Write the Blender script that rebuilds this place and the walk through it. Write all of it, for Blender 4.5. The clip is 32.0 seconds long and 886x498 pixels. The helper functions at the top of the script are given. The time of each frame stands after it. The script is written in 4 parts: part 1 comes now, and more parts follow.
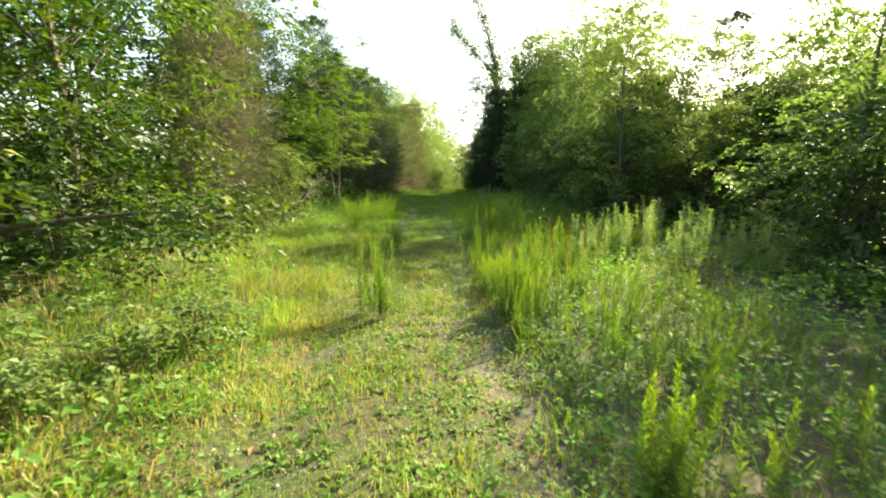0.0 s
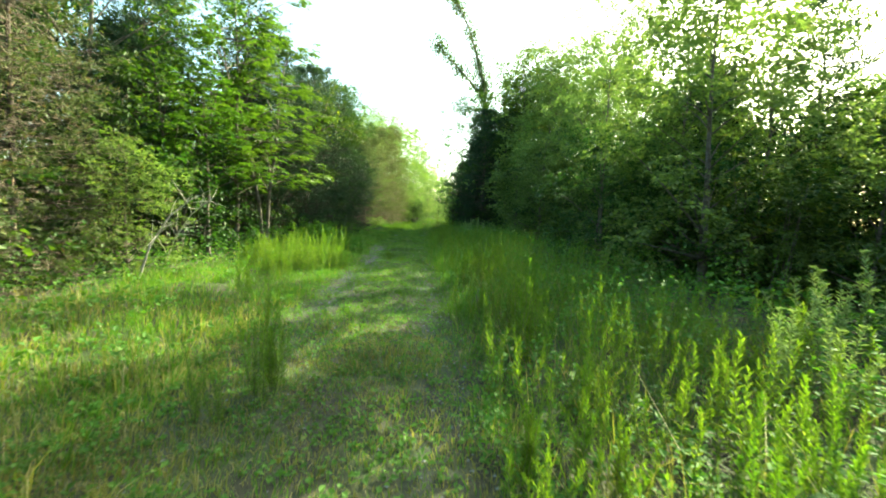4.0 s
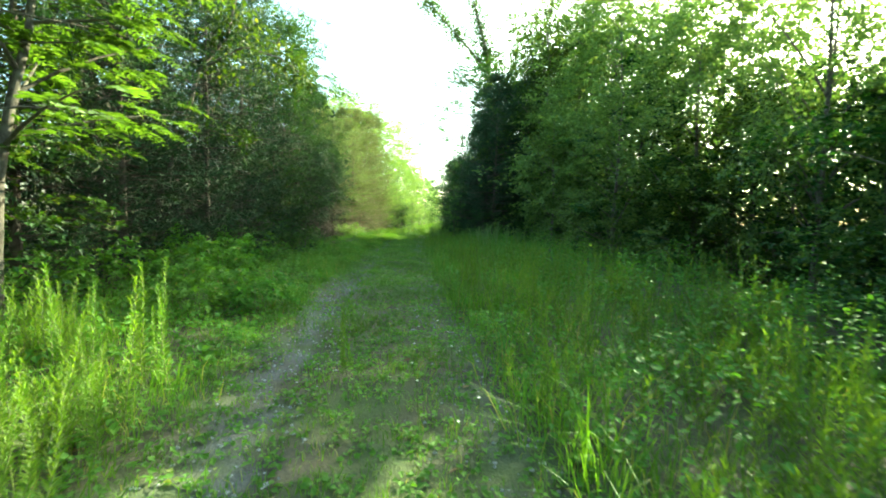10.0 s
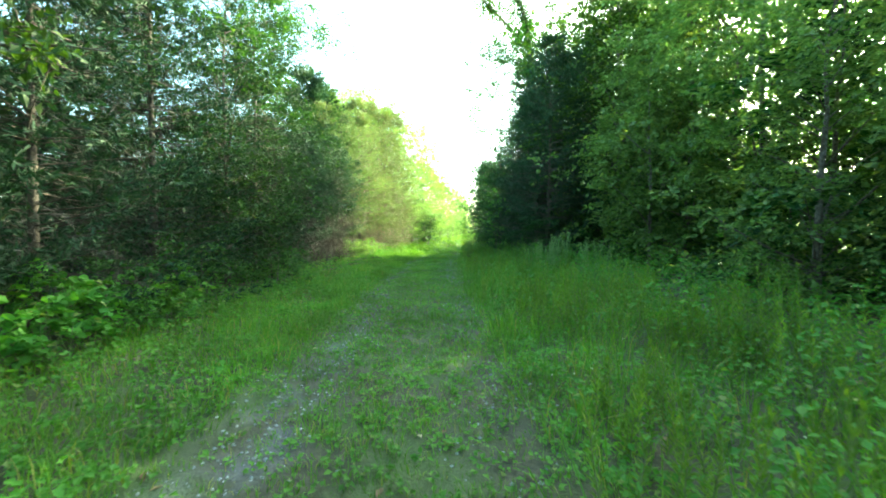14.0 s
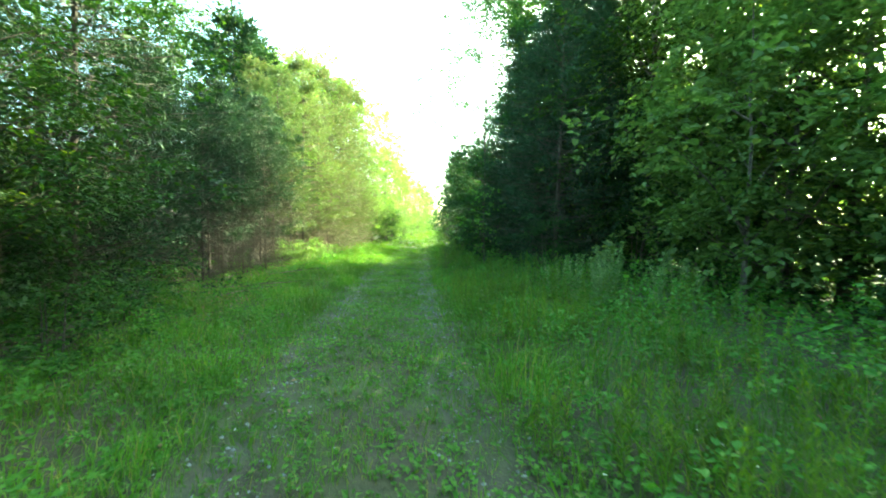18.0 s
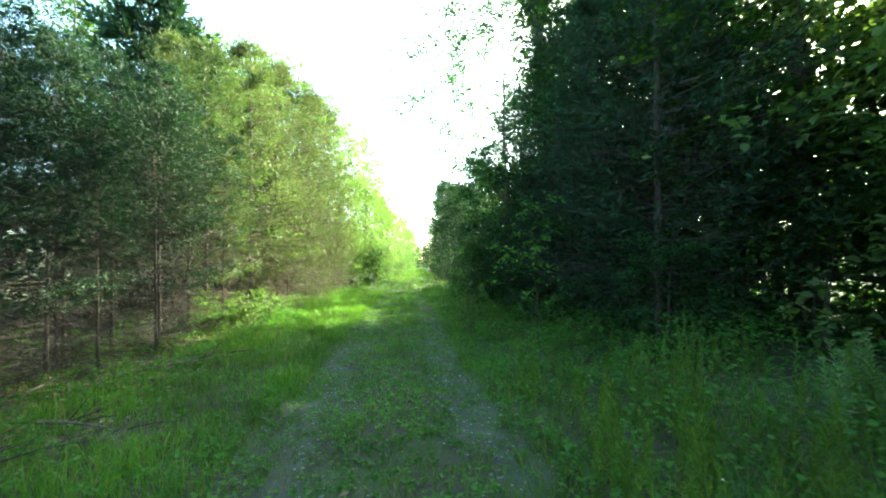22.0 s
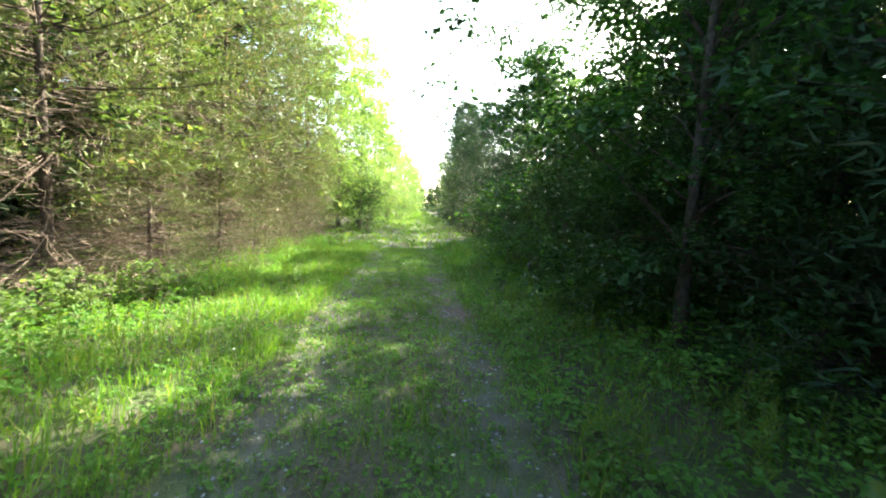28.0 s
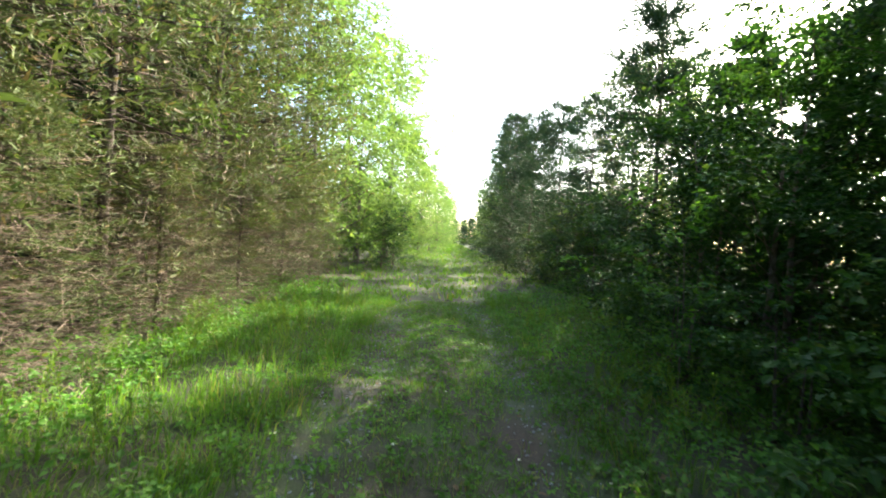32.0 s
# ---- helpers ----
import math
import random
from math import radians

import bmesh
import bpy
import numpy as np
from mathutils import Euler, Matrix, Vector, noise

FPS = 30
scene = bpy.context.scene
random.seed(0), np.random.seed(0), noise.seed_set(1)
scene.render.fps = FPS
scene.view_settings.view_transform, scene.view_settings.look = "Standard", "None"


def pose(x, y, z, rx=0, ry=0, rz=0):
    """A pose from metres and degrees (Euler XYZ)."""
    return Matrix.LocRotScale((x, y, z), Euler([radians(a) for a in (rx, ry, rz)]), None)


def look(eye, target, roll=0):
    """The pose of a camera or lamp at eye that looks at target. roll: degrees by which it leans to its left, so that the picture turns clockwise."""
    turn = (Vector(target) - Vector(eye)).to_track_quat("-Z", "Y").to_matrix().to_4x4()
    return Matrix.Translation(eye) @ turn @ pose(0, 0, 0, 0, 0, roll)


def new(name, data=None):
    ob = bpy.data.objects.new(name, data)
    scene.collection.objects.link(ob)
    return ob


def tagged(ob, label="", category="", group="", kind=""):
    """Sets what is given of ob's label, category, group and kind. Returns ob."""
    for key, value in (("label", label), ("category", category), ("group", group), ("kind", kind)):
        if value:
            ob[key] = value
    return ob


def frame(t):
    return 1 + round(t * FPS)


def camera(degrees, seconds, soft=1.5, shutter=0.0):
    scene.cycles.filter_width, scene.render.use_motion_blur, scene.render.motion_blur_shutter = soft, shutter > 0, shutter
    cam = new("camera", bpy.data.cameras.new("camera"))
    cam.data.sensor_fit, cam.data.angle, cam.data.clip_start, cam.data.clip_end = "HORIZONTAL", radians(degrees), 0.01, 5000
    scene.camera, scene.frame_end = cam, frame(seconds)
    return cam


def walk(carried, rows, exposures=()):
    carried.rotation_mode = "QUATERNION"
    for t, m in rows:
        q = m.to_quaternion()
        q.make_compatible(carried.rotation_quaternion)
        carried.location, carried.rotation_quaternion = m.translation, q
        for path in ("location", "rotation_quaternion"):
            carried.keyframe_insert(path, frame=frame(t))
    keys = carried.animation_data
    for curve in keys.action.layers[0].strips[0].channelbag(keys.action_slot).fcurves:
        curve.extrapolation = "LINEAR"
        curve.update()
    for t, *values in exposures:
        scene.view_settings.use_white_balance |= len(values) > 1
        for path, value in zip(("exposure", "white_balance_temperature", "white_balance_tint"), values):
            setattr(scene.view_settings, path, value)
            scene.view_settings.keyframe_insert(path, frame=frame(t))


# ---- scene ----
cam = camera(91.7, 32.0, soft=1.9, shutter=0.25)
METRES, EYE, TILT, LEAN, TURN = 44.0, 1.5, -9.1, -0.8, 0.0
ROWS = [
    (0.0, 0.0, 0.0, 0.0, 0.0, 0.0, -0.0),
    (0.5, -0.0008, 0.0163, 0.0016, 0.4, 0.21, -2.09),
    (1.0, -0.001, 0.0328, 0.0044, -2.1, 0.33, -2.39),
    (1.5, -0.0006, 0.0486, 0.0065, -3.94, -0.77, 0.13),
    (2.0, 0.0004, 0.0655, 0.01, -1.49, 1.32, 1.42),
    (2.5, 0.001, 0.0817, 0.0123, -5.85, -0.71, 1.03),
    (3.0, 0.0022, 0.0983, 0.0147, -2.25, 0.21, 0.18),
    (3.5, 0.0024, 0.1152, 0.0166, 2.52, 0.78, 2.15),
    (4.0, 0.0037, 0.1316, 0.0188, -2.68, 4.36, -1.16),
    (4.5, 0.0038, 0.148, 0.0221, 0.97, 5.59, 1.94),
    (6.5, 0.0043, 0.2081, 0.0312, -2.44, 4.16, -1.93),
    (7.0, 0.0023, 0.2252, 0.0334, -0.53, 2.78, 0.22),
    (7.5, 0.0007, 0.2419, 0.0358, 0.0, 2.47, 1.53),
    (8.0, -0.0002, 0.2585, 0.0387, -0.74, 2.85, 2.63),
    (8.5, -0.0022, 0.274, 0.0413, -7.75, 4.69, 3.16),
    (9.0, -0.0037, 0.2913, 0.0435, -4.04, 3.67, 3.36),
    (9.5, -0.0063, 0.3075, 0.0453, -5.8, 3.2, 4.07),
    (10.0, -0.0069, 0.3235, 0.0475, -4.84, 5.03, 0.07),
    (10.5, -0.0076, 0.3394, 0.0506, 2.69, 4.08, 2.38),
    (11.0, -0.0087, 0.3547, 0.0538, -0.9, 8.45, 1.71),
    (11.5, -0.0085, 0.3706, 0.0558, 5.88, 5.69, 3.17),
    (12.0, -0.0091, 0.3858, 0.0579, 0.42, 5.04, 3.23),
    (12.5, -0.0089, 0.4014, 0.0592, 2.41, 4.7, -1.46),
    (13.0, -0.0083, 0.4179, 0.0625, -0.74, 6.5, 0.98),
    (13.5, -0.0082, 0.4328, 0.0649, -3.58, 6.78, 0.03),
    (14.0, -0.0065, 0.4484, 0.0679, -0.96, 6.59, 1.15),
    (14.5, -0.0066, 0.4631, 0.0701, -3.32, 6.74, 1.4),
    (16.5, -0.0069, 0.5092, 0.0813, -0.4, 5.28, 3.12),
    (17.0, -0.0078, 0.5251, 0.0844, -8.24, 5.35, 2.16),
    (17.5, -0.0078, 0.5417, 0.0861, -6.04, 4.53, 0.77),
    (18.0, -0.0094, 0.5579, 0.0885, -6.08, 6.07, 0.77),
    (18.5, -0.0102, 0.5743, 0.0906, -5.64, 6.99, 0.4),
    (19.0, -0.0115, 0.5899, 0.0933, -3.05, 7.42, 1.27),
    (19.5, -0.0137, 0.6042, 0.0964, -7.14, 8.39, 1.73),
    (20.0, -0.0142, 0.6199, 0.0982, -7.72, 6.18, 0.22),
    (20.5, -0.0153, 0.6354, 0.1005, -9.41, 5.45, 3.22),
    (21.0, -0.0144, 0.6491, 0.1024, -10.63, 9.12, 0.99),
    (21.5, -0.0136, 0.6648, 0.1055, -5.44, 11.63, 3.12),
    (22.0, -0.0144, 0.6802, 0.1086, -8.3, 10.91, 3.26),
    (22.5, -0.014, 0.6968, 0.1099, -1.32, 8.03, 4.29),
    (23.0, -0.0135, 0.7123, 0.1115, -3.75, 6.09, 3.98),
    (23.5, -0.0122, 0.7272, 0.1137, -6.77, 7.93, 0.75),
    (24.0, -0.0123, 0.7429, 0.1163, -0.45, 8.58, 0.05),
    (24.5, -0.0131, 0.7574, 0.1191, -2.88, 8.05, -0.16),
    (25.0, -0.0125, 0.7729, 0.1213, -1.53, 6.5, -1.49),
    (25.5, -0.0119, 0.7882, 0.124, -3.98, 6.06, 0.33),
    (27.5, -0.0036, 0.8444, 0.1344, -2.85, 0.59, 0.87),
    (28.0, -0.0041, 0.8597, 0.1374, -8.52, 3.56, -0.84),
    (28.5, -0.0039, 0.8753, 0.1398, -1.62, 3.57, 1.43),
    (29.0, -0.0042, 0.8906, 0.1424, 0.2, 5.24, 0.09),
    (29.5, -0.0026, 0.9064, 0.1443, -4.08, 7.18, 0.65),
    (30.0, -0.002, 0.922, 0.1468, -2.89, 5.97, -0.33),
    (30.5, -0.002, 0.9376, 0.1493, -5.93, 5.67, -0.57),
    (31.0, -0.0011, 0.9534, 0.1521, -4.87, 4.3, 2.1),
    (31.5, -0.0004, 0.969, 0.1549, -5.96, 5.51, 0.25),
    (32.0, 0.0009, 0.984, 0.1573, -4.36, 7.75, -2.16),
]
EXPOSURES = [(0.0, 2.2, 7850, 5), (2.0, 1.72, 7500, -8), (3.0, 1.95, 7450, -12), (4.0, 2.4, 7250, -18), (7.0, 2.75, 7150, -16), (9.0, 2.75, 7100, -21), (11.0, 3.12, 6850, -25), (13.0, 3.42, 6650, -27), (17.0, 3.68, 7150, -35), (20.0, 3.5, 6800, -28), (21.0, 3.45, 6550, -25), (22.0, 3.1, 6300, -20), (24.0, 3.27, 6550, -19), (25.0, 3.08, 6550, -13), (28.0, 3.08, 6450, 2), (29.0, 2.72, 6450, 8), (30.0, 2.62, 6450, 8), (32.0, 2.45, 6400, 2)]
walk(cam, [(t, pose(0, 0, EYE, TILT, LEAN, TURN) @ pose(METRES * x, METRES * y, METRES * z, 90 + pitch, roll, yaw)) for t, x, y, z, yaw, pitch, roll in ROWS], EXPOSURES)

# ---- light ----
SUN_AZ, SUN_EL = 46.0, 31.0  # degrees to the right of the way ahead, and above the horizon
world = bpy.data.worlds.new("sky")
scene.world = world
world.use_nodes = True
sky = world.node_tree.nodes.new("ShaderNodeTexSky")
sky.sky_type, sky.sun_disc = "NISHITA", False
sky.sun_elevation, sky.sun_rotation = radians(SUN_EL), radians(SUN_AZ)
sky.dust_density = 2.5
world.node_tree.links.new(sky.outputs[0], world.node_tree.nodes["Background"].inputs[0])
world.node_tree.nodes["Background"].inputs[1].default_value = 0.125
sun = new("sun", bpy.data.lights.new("sun", "SUN"))
sun.data.energy, sun.data.angle, sun.data.color = 5.0, radians(0.53), (1.0, 0.9, 0.72)
sun_way = Vector((math.sin(radians(SUN_AZ)) * math.cos(radians(SUN_EL)), math.cos(radians(SUN_AZ)) * math.cos(radians(SUN_EL)), math.sin(radians(SUN_EL))))
sun.matrix_world = look(sun_way * 60, (0, 0, 0))

# ---- materials ----


def nodes_of(name):
    m = bpy.data.materials.new(name)
    m.use_nodes = True
    return m, m.node_tree.nodes, m.node_tree.links, m.node_tree.nodes["Principled BSDF"]


def leaf_material(name, dark, light, odd, through_share=0.4, rough=0.55, odd_share=0.06, tint=(1.6, 1.7, 0.65)):
    """Leaves: each one its own tint between dark and light, a few odd ones, and light that comes through them."""
    m, n, k, p = nodes_of(name)
    geo, info = n.new("ShaderNodeNewGeometry"), n.new("ShaderNodeObjectInfo")
    ramp = n.new("ShaderNodeValToRGB")
    e = ramp.color_ramp.elements
    e[0].color, e[1].color = (*dark, 1), (*light, 1)
    e[1].position = 1.0 - odd_share
    x = e.new(min(0.999, 1.0 - odd_share / 2))
    x.color = (*odd, 1)
    k.new(geo.outputs["Random Per Island"], ramp.inputs[0])
    tex = n.new("ShaderNodeTexNoise")
    tex.inputs["Scale"].default_value = 0.9
    coord = n.new("ShaderNodeTexCoord")
    k.new(coord.outputs["Object"], tex.inputs["Vector"])
    val = n.new("ShaderNodeMapRange")
    val.inputs["From Min"].default_value, val.inputs["From Max"].default_value = 0.3, 0.7
    val.inputs["To Min"].default_value, val.inputs["To Max"].default_value = 0.7, 1.25
    k.new(tex.outputs[0], val.inputs[0])
    hsv = n.new("ShaderNodeHueSaturation")
    hue = n.new("ShaderNodeMapRange")
    hue.inputs["To Min"].default_value, hue.inputs["To Max"].default_value = 0.485, 0.512
    k.new(info.outputs["Random"], hue.inputs[0])
    k.new(hue.outputs[0], hsv.inputs["Hue"])
    k.new(val.outputs[0], hsv.inputs["Value"])
    k.new(ramp.outputs[0], hsv.inputs["Color"])
    k.new(hsv.outputs[0], p.inputs["Base Color"])
    p.inputs["Roughness"].default_value = rough
    p.inputs["Specular IOR Level"].default_value = 0.3
    tr = n.new("ShaderNodeBsdfTranslucent")
    warm = n.new("ShaderNodeMixRGB")
    warm.blend_type = "MULTIPLY"
    warm.inputs[0].default_value = 1.0
    warm.inputs[2].default_value = (*tint, 1)
    k.new(hsv.outputs[0], warm.inputs[1])
    k.new(warm.outputs[0], tr.inputs[0])
    mix = n.new("ShaderNodeMixShader")
    mix.inputs[0].default_value = through_share
    k.new(p.outputs[0], mix.inputs[1])
    k.new(tr.outputs[0], mix.inputs[2])
    k.new(mix.outputs[0], n["Material Output"].inputs[0])
    return m


def rough_material(name, a, b, scale, bump=0.4, rough=0.9, detail=6.0):
    """A rough surface of two colours mixed by noise, with relief."""
    m, n, k, p = nodes_of(name)
    coord, tex, fine, ramp, bm_ = n.new("ShaderNodeTexCoord"), n.new("ShaderNodeTexNoise"), n.new("ShaderNodeTexNoise"), n.new("ShaderNodeValToRGB"), n.new("ShaderNodeBump")
    tex.inputs["Scale"].default_value, tex.inputs["Detail"].default_value = scale, detail
    fine.inputs["Scale"].default_value, fine.inputs["Detail"].default_value = scale * 7, 4
    ramp.color_ramp.elements[0].color, ramp.color_ramp.elements[1].color = (*a, 1), (*b, 1)
    ramp.color_ramp.elements[0].position, ramp.color_ramp.elements[1].position = 0.35, 0.65
    add = n.new("ShaderNodeMath")
    add.operation = "MULTIPLY_ADD"
    add.inputs[1].default_value = 0.4
    k.new(coord.outputs["Object"], tex.inputs["Vector"])
    k.new(coord.outputs["Object"], fine.inputs["Vector"])
    k.new(fine.outputs[0], add.inputs[0])
    sub = n.new("ShaderNodeMath")
    sub.operation = "SUBTRACT"
    sub.inputs[1].default_value = 0.2
    k.new(tex.outputs[0], sub.inputs[0])
    k.new(sub.outputs[0], add.inputs[2])
    k.new(add.outputs[0], ramp.inputs[0])
    k.new(ramp.outputs[0], p.inputs["Base Color"])
    k.new(fine.outputs[0], bm_.inputs["Height"])
    bm_.inputs["Strength"].default_value = bump
    bm_.inputs["Distance"].default_value = 0.02
    k.new(bm_.outputs[0], p.inputs["Normal"])
    p.inputs["Roughness"].default_value = rough
    return m


M_ELM = leaf_material("elm_leaf", (0.03, 0.06, 0.011), (0.062, 0.103, 0.018), (0.15, 0.18, 0.035))
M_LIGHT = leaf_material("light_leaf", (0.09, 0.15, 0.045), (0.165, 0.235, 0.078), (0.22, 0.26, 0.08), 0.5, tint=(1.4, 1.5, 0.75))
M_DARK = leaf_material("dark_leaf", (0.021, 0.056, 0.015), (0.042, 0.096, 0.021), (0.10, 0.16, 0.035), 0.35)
M_LOCUST = leaf_material("locust_leaf", (0.058, 0.12, 0.022), (0.10, 0.185, 0.033), (0.15, 0.22, 0.05), 0.4)
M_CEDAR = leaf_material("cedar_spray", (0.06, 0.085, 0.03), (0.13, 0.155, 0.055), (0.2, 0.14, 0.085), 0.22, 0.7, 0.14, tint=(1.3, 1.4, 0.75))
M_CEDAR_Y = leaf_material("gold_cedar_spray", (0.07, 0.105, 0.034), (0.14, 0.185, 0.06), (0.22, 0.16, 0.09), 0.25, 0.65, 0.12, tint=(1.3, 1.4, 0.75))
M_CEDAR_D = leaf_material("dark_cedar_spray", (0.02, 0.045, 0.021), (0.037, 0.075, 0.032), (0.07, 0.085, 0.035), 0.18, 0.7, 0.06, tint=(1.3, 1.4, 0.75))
M_PALE = leaf_material("pale_leaf", (0.15, 0.22, 0.11), (0.24, 0.32, 0.17), (0.35, 0.38, 0.25), 0.35)
M_GRASS = leaf_material("grass_blade", (0.08, 0.165, 0.02), (0.15, 0.262, 0.036), (0.26, 0.25, 0.09), 0.4, 0.5, 0.12)
M_DRY = leaf_material("dry_grass_blade", (0.17, 0.19, 0.05), (0.30, 0.28, 0.10), (0.38, 0.32, 0.17), 0.35, 0.6, 0.2)
M_WEED = leaf_material("weed_leaf", (0.08, 0.15, 0.02), (0.145, 0.24, 0.034), (0.2, 0.25, 0.06), 0.45)
M_FORB = leaf_material("forb_leaf", (0.068, 0.158, 0.027), (0.125, 0.25, 0.043), (0.18, 0.22, 0.07), 0.4, 0.68)
M_BRAMBLE = leaf_material("bramble_leaf", (0.034, 0.088, 0.02), (0.068, 0.145, 0.033), (0.12, 0.17, 0.05), 0.35)
M_FLOWER = leaf_material("petal", (0.75, 0.75, 0.7), (0.85, 0.85, 0.8), (0.8, 0.8, 0.5), 0.3)
M_RUST = leaf_material("rust_seed", (0.16, 0.05, 0.025), (0.3, 0.10, 0.045), (0.35, 0.2, 0.08), 0.2, 0.7)
M_STEM = rough_material("stem", (0.10, 0.15, 0.04), (0.17, 0.19, 0.07), 30, 0.1, 0.7)
M_BARK = rough_material("bark", (0.07, 0.055, 0.042), (0.17, 0.145, 0.12), 14, 0.9)
M_BARK_C = rough_material("cedar_bark", (0.045, 0.033, 0.026), (0.12, 0.09, 0.073), 12, 0.9)
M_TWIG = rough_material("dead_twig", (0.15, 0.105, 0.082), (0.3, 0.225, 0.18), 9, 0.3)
# Darker copy of dead_twig, with the shade under the trees in its colour.
M_TWIG_SHADE = rough_material("shade_toned_twig", (0.046, 0.036, 0.031), (0.105, 0.083, 0.07), 9, 0.3)
M_DEAD = rough_material("bleached_wood", (0.3, 0.27, 0.24), (0.5, 0.47, 0.43), 11, 0.3)
M_STONE = rough_material("gravel_stone", (0.2, 0.21, 0.22), (0.38, 0.38, 0.38), 25, 0.4, 0.85)
M_LITTER = leaf_material("dead_leaf", (0.14, 0.09, 0.05), (0.3, 0.21, 0.12), (0.4, 0.33, 0.22), 0.1, 0.7)


def ground_material():
    m, n, k, p = nodes_of("ground_soil")
    coord = n.new("ShaderNodeTexCoord")

    def ramp_of(scale, c0, c1, p0, p1, detail=8.0):
        t, r = n.new("ShaderNodeTexNoise"), n.new("ShaderNodeValToRGB")
        t.inputs["Scale"].default_value, t.inputs["Detail"].default_value = scale, detail
        k.new(coord.outputs["Object"], t.inputs["Vector"])
        r.color_ramp.elements[0].color, r.color_ramp.elements[1].color = (*c0, 1), (*c1, 1)
        r.color_ramp.elements[0].position, r.color_ramp.elements[1].position = p0, p1
        k.new(t.outputs[0], r.inputs[0])
        return t, r

    _, soil = ramp_of(26, (0.028, 0.026, 0.014), (0.085, 0.075, 0.04), 0.3, 0.7)
    fine, moss = ramp_of(60, (0.025, 0.045, 0.01), (0.075, 0.10, 0.028), 0.3, 0.7)
    _, patch = ramp_of(1.3, (0, 0, 0), (1, 1, 1), 0.42, 0.62)
    grit_tex, grit = ramp_of(95, (0.07, 0.07, 0.075), (0.19, 0.19, 0.2), 0.35, 0.68, 3)
    mix = n.new("ShaderNodeMixRGB")
    k.new(patch.outputs[0], mix.inputs[0])
    k.new(soil.outputs[0], mix.inputs[1])
    k.new(moss.outputs[0], mix.inputs[2])
    rut = n.new("ShaderNodeVertexColor")
    rut.layer_name = "gravel"
    mix2 = n.new("ShaderNodeMixRGB")
    brk, brk_r = ramp_of(3.1, (0.1, 0.1, 0.1), (1, 1, 1), 0.42, 0.62)
    mul = n.new("ShaderNodeMath")
    mul.operation = "MULTIPLY"
    k.new(rut.outputs[0], mul.inputs[0])
    k.new(brk_r.outputs[0], mul.inputs[1])
    k.new(mul.outputs[0], mix2.inputs[0])
    k.new(mix.outputs[0], mix2.inputs[1])
    k.new(grit.outputs[0], mix2.inputs[2])
    mud = n.new("ShaderNodeVertexColor")
    mud.layer_name = "bare_soil"
    mix3 = n.new("ShaderNodeMixRGB")
    _, brown = ramp_of(40, (0.03, 0.02, 0.014), (0.085, 0.06, 0.045), 0.3, 0.7)
    k.new(mud.outputs[0], mix3.inputs[0])
    k.new(mix2.outputs[0], mix3.inputs[1])
    k.new(brown.outputs[0], mix3.inputs[2])
    k.new(mix3.outputs[0], p.inputs["Base Color"])
    b = n.new("ShaderNodeBump")
    b.inputs["Strength"].default_value, b.inputs["Distance"].default_value = 0.7, 0.02
    k.new(fine.outputs[0], b.inputs["Height"])
    k.new(b.outputs[0], p.inputs["Normal"])
    p.inputs["Roughness"].default_value = 0.95
    return m


M_GROUND = ground_material()

# ---- mesh tools ----
rng = np.random.default_rng(7)


def mesh_of(name, verts, faces, material, smooth=False):
    """A mesh from an array of vertices and a list of face arrays, all of one size in each array."""
    me = bpy.data.meshes.new(name)
    verts = np.asarray(verts, dtype=np.float32)
    groups = [np.asarray(f, dtype=np.int32) for f in faces if len(f)]
    me.vertices.add(len(verts))
    me.vertices.foreach_set("co", verts.ravel())
    loops = np.concatenate([f.ravel() for f in groups])
    sizes = np.concatenate([np.full(len(f), f.shape[1], dtype=np.int32) for f in groups])
    me.loops.add(len(loops))
    me.loops.foreach_set("vertex_index", loops)
    me.polygons.add(len(sizes))
    me.polygons.foreach_set("loop_start", np.concatenate(([0], np.cumsum(sizes)[:-1])).astype(np.int32))
    me.polygons.foreach_set("loop_total", sizes)
    me.polygons.foreach_set("use_smooth", np.full(len(sizes), smooth))
    me.update(calc_edges=True)
    me.materials.append(material)
    return me


def part(name, me, parent, label=""):
    ob = new(name, me)
    ob.parent = parent
    return tagged(ob, label) if label else ob


class Bag:
    """Gathers vertices and faces of many small pieces for one mesh."""

    def __init__(self):
        self.v, self.f, self.n = [], {}, 0

    def add(self, v, *faces):
        v = np.asarray(v, dtype=np.float32).reshape(-1, 3)
        for f in faces:
            f = np.asarray(f, dtype=np.int32)
            self.f.setdefault(f.shape[1], []).append(f + self.n)
        self.v.append(v)
        self.n += len(v)

    def mesh(self, name, material, smooth=False):
        return mesh_of(name, np.concatenate(self.v), [np.concatenate(f) for f in self.f.values()], material, smooth)


def unit(a):
    return a / np.maximum(np.linalg.norm(a, axis=-1, keepdims=True), 1e-6)


def tube(bag, pts, radii, sides=6):
    pts, radii = np.asarray(pts, float), np.asarray(radii, float)
    d = unit(np.gradient(pts, axis=0))
    a = unit(np.cross(d, np.array([0.31, 0.9, 0.17])))
    b = np.cross(d, a)
    ang = np.linspace(0, 2 * np.pi, sides, endpoint=False)
    ring = pts[:, None] + radii[:, None, None] * (a[:, None] * np.cos(ang)[None, :, None] + b[:, None] * np.sin(ang)[None, :, None])
    i, j = np.meshgrid(np.arange(len(pts) - 1), np.arange(sides), indexing="ij")
    i, j = i.ravel(), j.ravel()
    k2 = (j + 1) % sides
    bag.add(ring, np.stack([i * sides + j, i * sides + k2, (i + 1) * sides + k2, (i + 1) * sides + j], 1))


